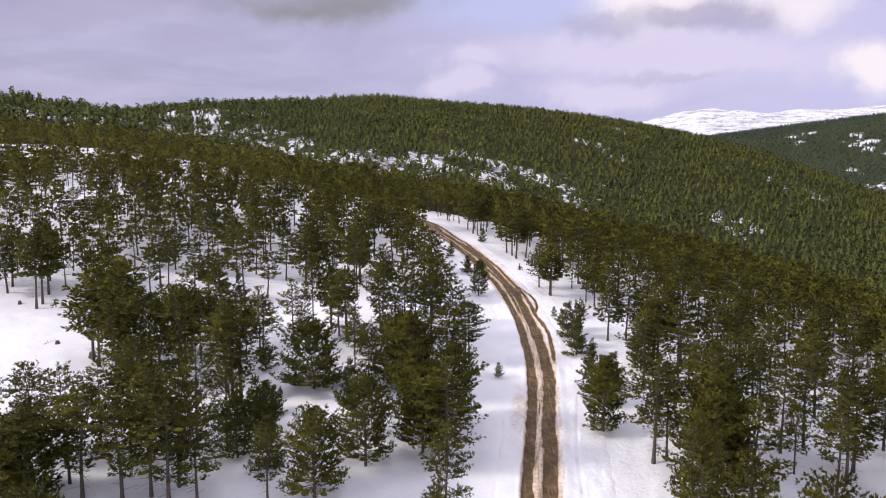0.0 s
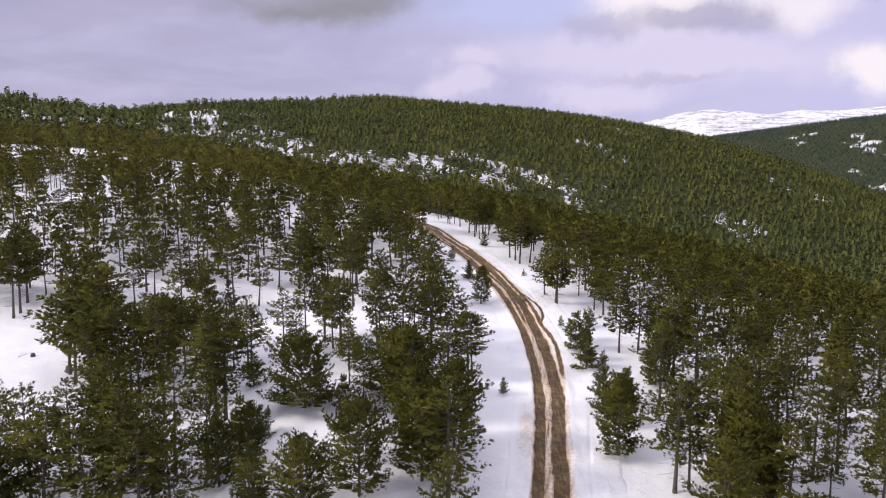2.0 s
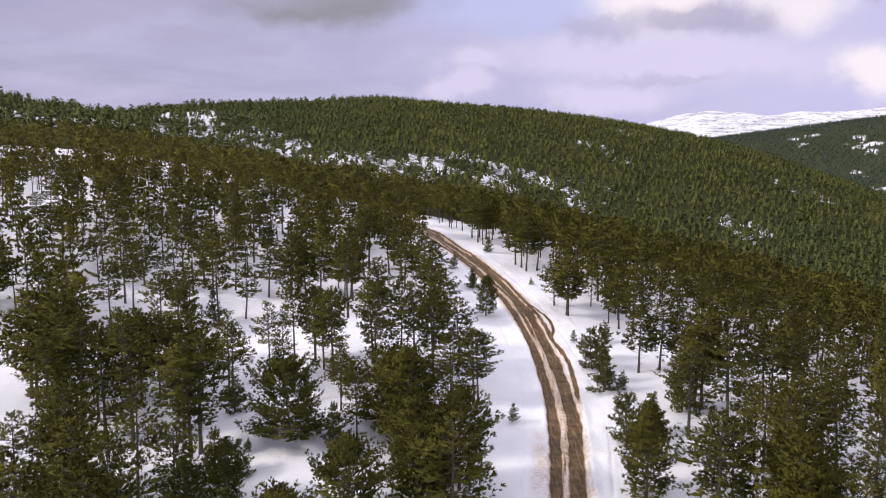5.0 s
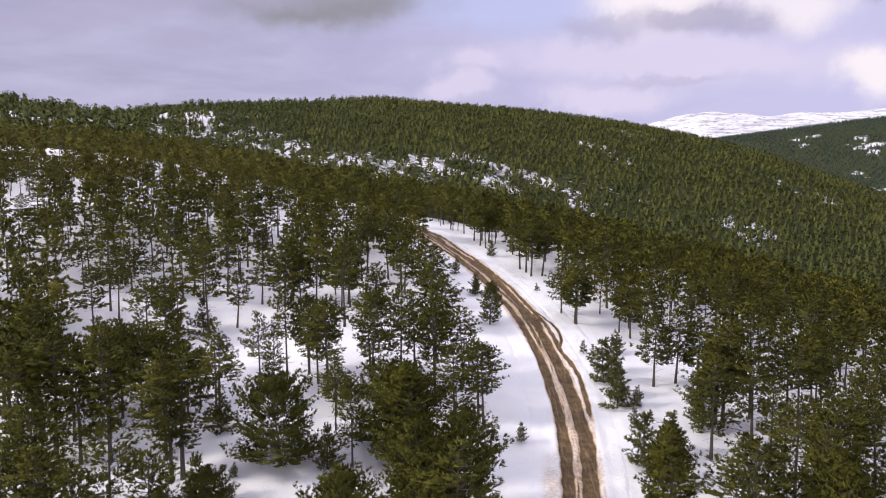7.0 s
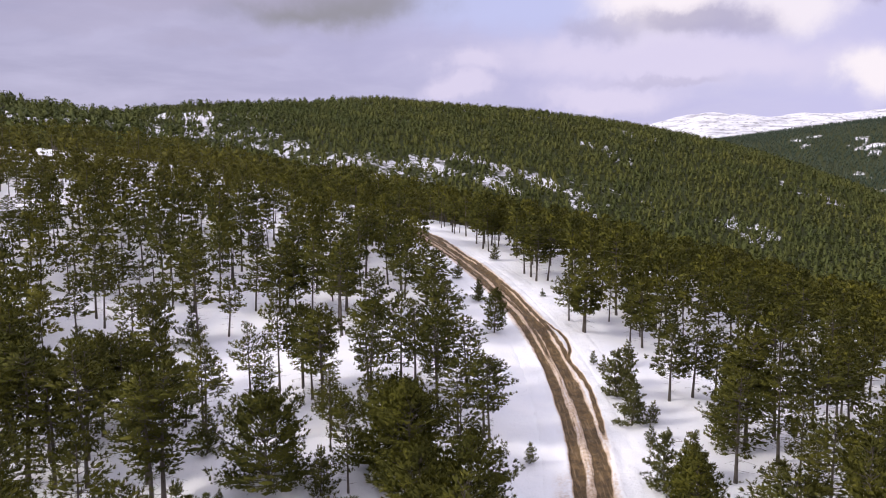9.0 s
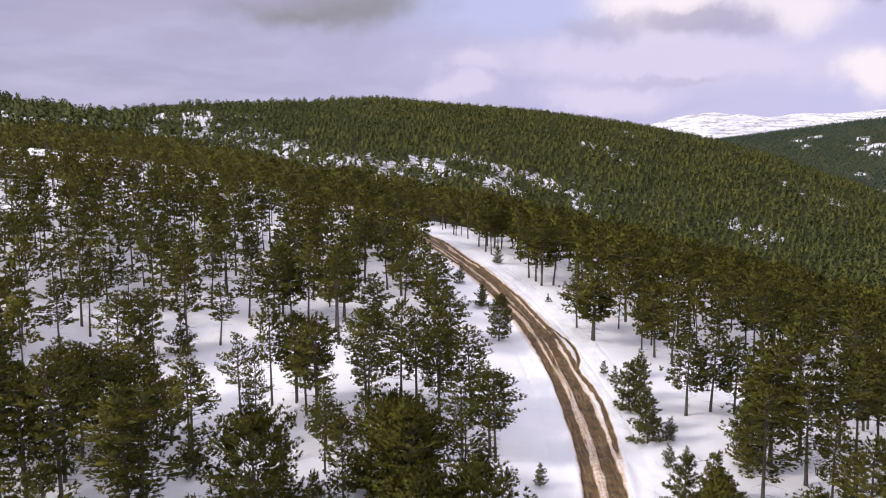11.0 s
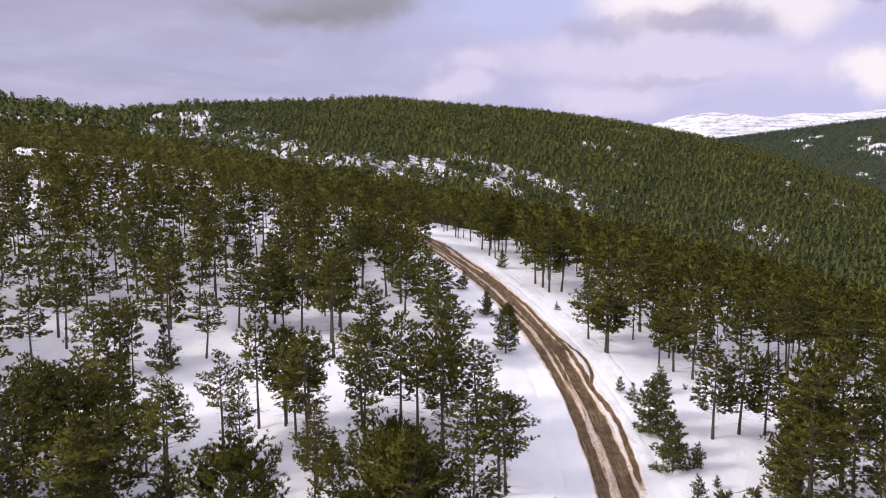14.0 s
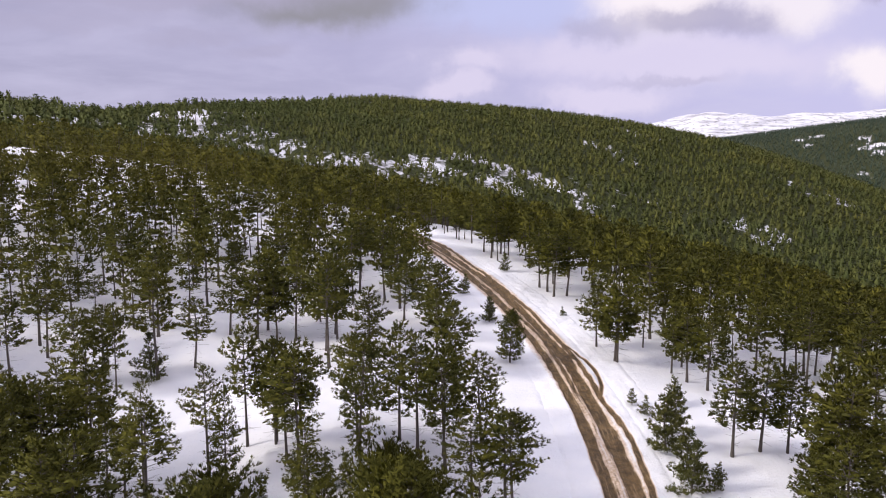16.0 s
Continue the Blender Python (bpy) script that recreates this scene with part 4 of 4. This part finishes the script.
STAND_G = [(-52.3, 119.2), (-66.7, 110.4), (-38.2, 125.7), (-4.2, 132.5), (-15.5, 131.6), (30.3, 128.6), (-74.6,
    104.6), (-41.4, 125), (16.2, 131.7), (-71.2, 107.7), (-64.8, 112.7), (58.5, 117), (53.5, 119.9), (41.9, 125.3),
    (-55.3, 119.1), (23.3, 131.4), (46.7, 123.8), (-19.6, 132.2), (39.1, 127.2), (64.4, 114.3), (35.6, 128.7), (-23.8,
    132.1), (32.5, 129.9), (-52.9, 121.9), (-63, 116), (61.5, 117), (-44.8, 125.8), (-35.2, 129.6), (-57.6, 119.8),
    (27.6, 132), (48.9, 124.6), (-49.4, 124.4), (67.5, 113.8), (-38, 129.8), (-70.1, 113.1), (55.2, 122.7), (-56.5,
    122.2), (43.6, 128.6), (-32.8, 132.4), (-76.2, 108.9), (-73.3, 111.4), (-42, 129.4), (-52.6, 124.8), (-67.8,
    115.7), (36.7, 131.4), (64.4, 118.1), (60.1, 120.8), (52.1, 125.9)]
STAND_H = [(48.5, 128), (69.7, 116.4), (-49.9, 128), (-44.6, 130.3), (-72, 115.1), (44.1, 130.9), (-41.7, 131.9),
    (-66, 120), (63.8, 121.5), (41.4, 132.6), (-74.3, 114.4), (-77.4, 112.1), (53.9, 127.7), (59, 125.1), (-47.2,
    131), (56.8, 126.5), (68.1, 119.7), (49.7, 130.1), (-69.5, 119.3), (-55, 129.1), (-74, 117.7), (53.4, 130.6),
    (58.7, 128), (-68.2, 122.3), (64.1, 125.2), (-79.5, 114.7), (-70.7, 122.4), (55.7, 131.3), (67.1, 125.1), (60.6,
    129.4), (-54.3, 132.8), (-81.5, 115.9), (-78.3, 118.8), (-81.2, 118.2), (60.8, 132), (66.1, 129.1), (-77.3,
    122.6), (-74, 125.3), (68.4, 129.6), (64.7, 132.2), (67.1, 131.6), (-84.6, 120.2), (-78, 125.6), (-82.2, 123.3),
    (-84.6, 123), (-79.8, 128.2), (-83.7, 125.7), (-87.6, 123.8)]
STAND_I = [(-82.7, 129.3), (-85.8, 127.1), (-84, 132.4), (-88.3, 130), (-91.1, 129.1), (-91.2, 132.8)]
STANDS = (STAND_A, STAND_B, STAND_C, STAND_D, STAND_E, STAND_F, STAND_G, STAND_H, STAND_I)


def scatter(x0, x1, y0, y1, space, rng):
    """Jittered places on a staggered lattice."""
    out = []
    for j, y in enumerate(np.arange(y0, y1, space * 0.87)):
        for x in np.arange(x0, x1, space):
            out.append((x + (j % 2) * space / 2 + rng.uniform(-0.42, 0.42) * space, y + rng.uniform(-0.42, 0.42) * space))
    return np.array(out)


def near_by(x, y):
    return math.hypot(x, y - 22) < 55


def plant_spur():
    """The trees that stand out, then the rest of the near wood. Returns the places left for the joined wood."""
    count = 0
    for group in STANDING_OUT:
        for x, y, h, bare, girth in group:
            protos, kinds = (NEAR, NEAR_KINDS) if near_by(x, y) else (MIDDLE, MIDDLE_KINDS)
            best = sorted(range(len(kinds)), key=lambda i: abs(kinds[i][1] - bare))[count % 2 if h > 5.5 else 0]
            wide = min(max(1.12 * girth / kinds[best][0], 0.7 * h / TALL), 1.2 * h / TALL)
            stand(protos[best], x, y, h / TALL, rng.uniform(0, 6.28), USED, wide)
            count += 1
    for x, y, h in BROAD_PINES:
        kind, tall = (SMALL[2], 3.0) if h < 3.8 else (BUSHY[1], 6.0) if h < 4.5 else (BUSHY[0], 4.6) if h < 5.5 else (BUSHY[2], 6.5)
        stand(kind, x, y, h / tall, rng.uniform(0, 6.28), USED)
        count += 1
    for k, (x, y, h) in enumerate(SAPLINGS):
        if h > 4.0:
            stand(BUSHY[1], x, y, h / 6.0, rng.uniform(0, 6.28), USED)
        else:
            stand(SMALL[k % 3], x, y, h / 3.0, rng.uniform(0, 6.28), USED)
    rest = []
    for x, y in [p for group in STANDS for p in group]:
        if count < 262:
            kind = NEAR[rng.randint(1, 6)] if near_by(x, y) else MIDDLE[rng.randint(5)]
            stand(kind, x, y, rng.uniform(0.85, 1.15), rng.uniform(0, 6.28), USED, rng.uniform(0.8, 1.05))
            count += 1
        else:
            rest.append((x, y))
    return np.array(rest)


def shade_and_tone(x, y):
    """Shade put into needle colour on the western shoulder; hollow below the hill bluer."""
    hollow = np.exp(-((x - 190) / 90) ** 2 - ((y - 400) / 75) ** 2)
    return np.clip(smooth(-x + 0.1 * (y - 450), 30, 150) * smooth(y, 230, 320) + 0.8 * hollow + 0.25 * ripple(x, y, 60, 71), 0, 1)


def woods(name, places, heights, detail_kinds, label, material=None):
    """A far wood as one mesh: merged copies of a few rough pines."""
    vs, fs, ns, at = [], [], [], 0
    tones, bare = [], []
    # random tone for each tree, plus the shade painted on the western shoulder
    tree_tone = 0.55 * rng.rand(len(places)) + 0.5 * shade_and_tone(places[:, 0], places[:, 1])
    for (x, y, z), h, hue, k, spin in zip(places, heights, np.clip(tree_tone, 0, 1), rng.randint(len(detail_kinds), size=len(places)), rng.uniform(0, 6.28, len(places))):
        v, f, stem, n = detail_kinds[k]
        c, s = math.cos(spin), math.sin(spin)
        w = v * h
        vs.append(np.stack([w[:, 0] * c - w[:, 1] * s + x, w[:, 0] * s + w[:, 1] * c + y, w[:, 2] + z], 1))
        ns.append(np.stack([n[:, 0] * c - n[:, 1] * s, n[:, 0] * s + n[:, 1] * c, n[:, 2]], 1))
        fs.append(f + at)
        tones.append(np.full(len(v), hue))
        bare.append(np.arange(len(f)) < stem)
        at += len(v)
    me = bpy.data.meshes.new(name)
    v, f = np.concatenate(vs), np.concatenate(fs)
    me.vertices.add(len(v))
    me.vertices.foreach_set("co", v.astype(np.float32).ravel())
    me.loops.add(f.size)
    me.loops.foreach_set("vertex_index", f.astype(np.int32).ravel())
    me.polygons.add(len(f))
    me.polygons.foreach_set("loop_start", np.arange(0, f.size, f.shape[1], dtype=np.int32))
    me.update(calc_edges=True)
    me.materials.append(material)
    me.materials.append(BARK)
    me.polygons.foreach_set("material_index", np.concatenate(bare).astype(np.int32))
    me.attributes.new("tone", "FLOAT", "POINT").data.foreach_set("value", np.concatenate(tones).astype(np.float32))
    me.polygons.foreach_set("use_smooth", [True] * len(f))
    me.normals_split_custom_set_from_vertices(np.concatenate(ns))
    return tagged(new(name, me), label, "trees", kind="stuff")


def wood_pine(seed, girth, bare, detail=1):
    """A pine of height 1 for joining into the wood of the spur: a lighter build of the near ones."""
    wood, green = pine(seed, TALL, girth, bare, detail)
    r = np.random.RandomState(seed)
    for k in range(9):
        a, z, t = r.uniform(0, 6.28), bare * TALL * r.uniform(0.5, 1.0), r.uniform(0.5, 1.4)
        i = len(wood.v)
        wood.v += [(0, 0, z), (0, 0, z - 0.07), (t * math.cos(a), t * math.sin(a), z + r.uniform(-0.3, 0.15))]
        wood.f.append((i, i + 1, i + 2, i + 2))
    bark_v = np.array(wood.v, float)
    quads = np.array(wood.f, int)
    bark_f = np.concatenate([quads[:, :3], quads[quads[:, 2] != quads[:, 3]][:, [0, 2, 3]]])
    v, f, n = green.faced()
    round_out = bark_v * (1, 1, 0) + 1e-4
    facing = round_out / np.linalg.norm(round_out, axis=1, keepdims=True)
    return np.concatenate([bark_v, v]) / TALL, np.concatenate([bark_f, f + len(bark_v)]), len(bark_f), np.concatenate([facing, n])


def hill_pine(seed, bare, girth, tufts, dome, size=0.17):
    """A pine of height 1 for a far hill: a slim heart of foliage ruffled all over with brushes of needles, on a thin stem."""
    r = np.random.RandomState(seed)
    g = Shape()
    lean = r.normal(size=2) * 0.03
    g.v += [(-0.015, 0, -0.05), (0.015, 0, -0.05), (lean[0], lean[1], 0.8), (0, -0.015, -0.05), (0, 0.015, -0.05), (lean[0], lean[1], 0.8)]
    g.n += [(0, -1, 0)] * 6
    g.f += [(0, 1, 2), (3, 4, 5)]

    def reach(q):
        return girth * (0.70 + 1.5 * q if q < 0.2 else 1.0 - ((q - 0.2) / 0.86) ** dome)

    i = len(g.v)
    for k in range(4):
        a, t = 1.5708 * k + r.uniform(-0.4, 0.4), 0.5 * girth * r.uniform(0.6, 1.2)
        g.v.append((t * math.cos(a), t * math.sin(a), bare + (1 - bare) * r.uniform(0.15, 0.5)))
        g.n.append(tuple(unit(np.array((math.cos(a), math.sin(a), 0.3)))))
    g.v += [(lean[0], lean[1], 0.95), (0, 0, bare + 0.04)]
    g.n += [(0, 0, 1), (0, 0, -1)]
    for k in range(4):
        g.f += [(i + k, i + (k + 1) % 4, i + 4), (i + (k + 1) % 4, i + k, i + 5)]
    for k in range(tufts):
        q = (k + r.rand()) / tufts
        a = 2.4 * k + r.normal() * 0.5
        out = np.array((math.cos(a), math.sin(a), 0.0))
        z = bare + (1 - bare) * q * 0.97
        at = out * reach(q) * r.uniform(0.15, 0.62) + np.array((lean[0] * z, lean[1] * z, z))
        face = unit(out * (0.85 - 0.3 * q) + UP * (0.35 + 0.7 * q))
        tuft(g, at, unit(out * 0.8 + UP * (0.05 + 0.5 * q)), face, size * r.uniform(0.7, 1.2) * (1.1 - 0.4 * q), 3, r, 0.25, 0.5)
    v, f, n = g.faced()
    return v, f, 2, n


def over_the_brow(places, tall=10.0):
    """Which places lie so far behind a brow that not even the treetops show over it."""
    x, y = places[:, 0], places[:, 1]
    top = land(x, y) + tall
    behind = np.zeros(len(places), bool)
    for s in np.linspace(0.3, 0.98, 24):
        behind |= land(x * s, 15 + (y - 15) * s) > 30 + (top - 30) * s + 2
    return behind


def plant_woods(rest):
    # the rest of the spur
    kinds = [wood_pine(400 + k, g, b) for k, (g, b) in enumerate(((2.2, 0.34), (1.8, 0.44), (2.4, 0.38), (2.0, 0.46), (1.6, 0.32), (2.2, 0.42), (1.9, 0.30), (1.8, 0.52)))]
    places = np.concatenate([scatter(-190, 120, 131, 176, 4.7, rng), scatter(-190, 120, 177, 300, 5.9, rng)])
    gap = openings(places[:, 0], places[:, 1])
    keep = (rng.rand(len(places)) > np.maximum(gap, 0.10 * smooth(-places[:, 0], 30, 60))) & (np.abs(places[:, 0]) < 8 + 0.66 * places[:, 1])
    places = places[keep]
    places = places[~over_the_brow(places)]
    deep = places[:, 1] > 165
    front = np.concatenate([rest, places[~deep]])
    woods("pine_wood", np.column_stack([front, land(front[:, 0], front[:, 1])]), rng.uniform(5.2, 7.8, len(front)), kinds, "olive pines crowding the snowy spur", WOOD_NEEDLES)
    places = places[deep]
    kinds = [wood_pine(410 + k, g, b, 0) for k, (g, b) in enumerate(((2.4, 0.34), (2.8, 0.30), (2.1, 0.42), (2.6, 0.38), (3.0, 0.34), (2.2, 0.26)))]
    woods("pine_wood", np.column_stack([places, land(places[:, 0], places[:, 1])]), rng.uniform(5.0, 8.8, len(places)), kinds, "pines along the back of the spur", WOOD_NEEDLES)
    # the wooded hill, with broader trees on its western shoulder
    places = scatter(-420, 520, 250, 780, 5.3, rng)
    cover = wooded(places[:, 0], places[:, 1], 0.50, 0.10)
    keep = (rng.rand(len(places)) < cover) & (np.abs(places[:, 0]) < 15 + 0.66 * places[:, 1]) & ((places[:, 1] > 370) | (np.abs(places[:, 0]) > 90))
    places = places[keep]
    places = places[~over_the_brow(places)]
    shoulder = rng.rand(len(places)) < 0.75 * smooth(-places[:, 0], 90, 150)
    kinds = [hill_pine(420 + k, 0.20 + 0.04 * (k % 5), 0.25 + 0.03 * (k % 4), 13, 2.0 + 0.3 * (k % 5), 0.19) for k in range(20)]
    some = places[~shoulder]
    woods("pine_wood", np.column_stack([some, land(some[:, 0], some[:, 1])]), rng.uniform(4.8, 8.6, len(some)), kinds, "dense dark pine wood over the far hill", HAZY_HILL_NEEDLES)
    kinds = [hill_pine(470 + k, 0.34 + 0.06 * (k % 4), 0.25 + 0.05 * (k % 4), 19, 2.4 + 0.4 * (k % 4)) for k in range(16)]
    some = places[shoulder]
    woods("pine_wood", np.column_stack([some, land(some[:, 0], some[:, 1])]), rng.uniform(0, 1, len(some)) ** 1.4 * 6.0 + 5.0, kinds, "broad pines, shade put into their colour, over the snowy shoulder of the hill", HAZY_HILL_NEEDLES)
    # the far valley side
    places = scatter(250, 1600, 800, 2250, 11.5, rng)
    cover = wooded(places[:, 0], places[:, 1])
    keep = (rng.rand(len(places)) < cover) & (places[:, 0] < 40 + 0.66 * places[:, 1]) & (places[:, 0] > 0.28 * places[:, 1])
    places = places[keep]
    places = places[~over_the_brow(places)]
    kinds = [hill_pine(440 + k, 0.06, 0.30 + 0.03 * (k % 3), 7, 1.4 + 0.2 * (k % 4), 0.24) for k in range(8)]
    woods("pine_wood", np.column_stack([places, land(places[:, 0], places[:, 1])]), rng.uniform(6.5, 10.5, len(places)), kinds, "dark green wood on the far side of the valley", HAZY_VALLEY_NEEDLES)


plant_woods(plant_spur())


# ---- small things lying on the snow ----
def stump(x, y, size, seed, label):
    """A weathered stump: a ragged, tapered stub with roots and a broken top."""
    r = np.random.RandomState(seed)
    g = Shape()
    rings = 5
    for i in range(rings):
        t = i / (rings - 1)
        for k in range(9):
            a = 6.2832 * k / 9
            rad = size * (0.62 - 0.30 * t ** 0.6) * (1 + 0.16 * math.sin(3 * a + seed) * (1 - t)) * r.uniform(0.9, 1.1)
            g.v.append((rad * math.cos(a), rad * math.sin(a), size * (0.75 * t + (0.16 * r.rand() if i == rings - 1 else 0)) - 0.1))
    for i in range(rings - 1):
        for k in range(9):
            p, q = i * 9 + k, i * 9 + (k + 1) % 9
            g.f.append((p, q, q + 9, p + 9))
    g.v.append((0, 0, size * 0.62))
    g.f += [((rings - 1) * 9 + k, (rings - 1) * 9 + (k + 1) % 9, rings * 9) for k in range(9)]
    ob = new("stump", g.mesh("stump", BARK, True))
    ob.matrix_basis = pose(x, y, float(land(x, y)) + 0.02, 0, 0, r.uniform(0, 360))
    return tagged(ob, label, "stump")


def fallen_branch(x, y, length, turn, seed):
    """A dead branch on the snow with a few bare side twigs."""
    r = np.random.RandomState(seed)
    g = Shape()
    p = np.array((0.0, 0.0, 0.08))
    for i in range(6):
        q = p + np.array((length / 6, r.normal() * 0.06, r.normal() * 0.02 + 0.01))
        g.twig(p, q, 0.045 * (1 - i / 7))
        if i > 0:
            side = r.choice((-1, 1))
            g.twig(q, q + np.array((0.25, side * r.uniform(0.2, 0.5), r.uniform(0.05, 0.25))), 0.016)
        p = q
    ob = new("fallen_branch", g.mesh("fallen_branch", BARK))
    ob.matrix_basis = pose(x, y, float(land(x, y)) + 0.06, 0, 0, turn)
    return tagged(ob, "dead grey branch lying on the snow", "branch")


stump(-40.7, 74.2, 0.55, 3, "dark weathered stump alone in the snowy clearing")
stump(-50.6, 84.6, 0.5, 5, "low dark stump at the edge of the clearing")
stump(-35.6, 71.2, 0.8, 7, "dark stump beside the pine trunks")
for k, (x, y, length, turn) in enumerate(((18.0, 70.5, 2.6, 200), (2.0, 66.5, 1.2, 30), (-41.8, 73.6, 0.9, 80), (22.5, 69.0, 2.0, 150), (-14.0, 69.5, 1.3, 10), (-24.0, 61.5, 1.8, 170))):
    fallen_branch(x, y, length, turn, 60 + k)
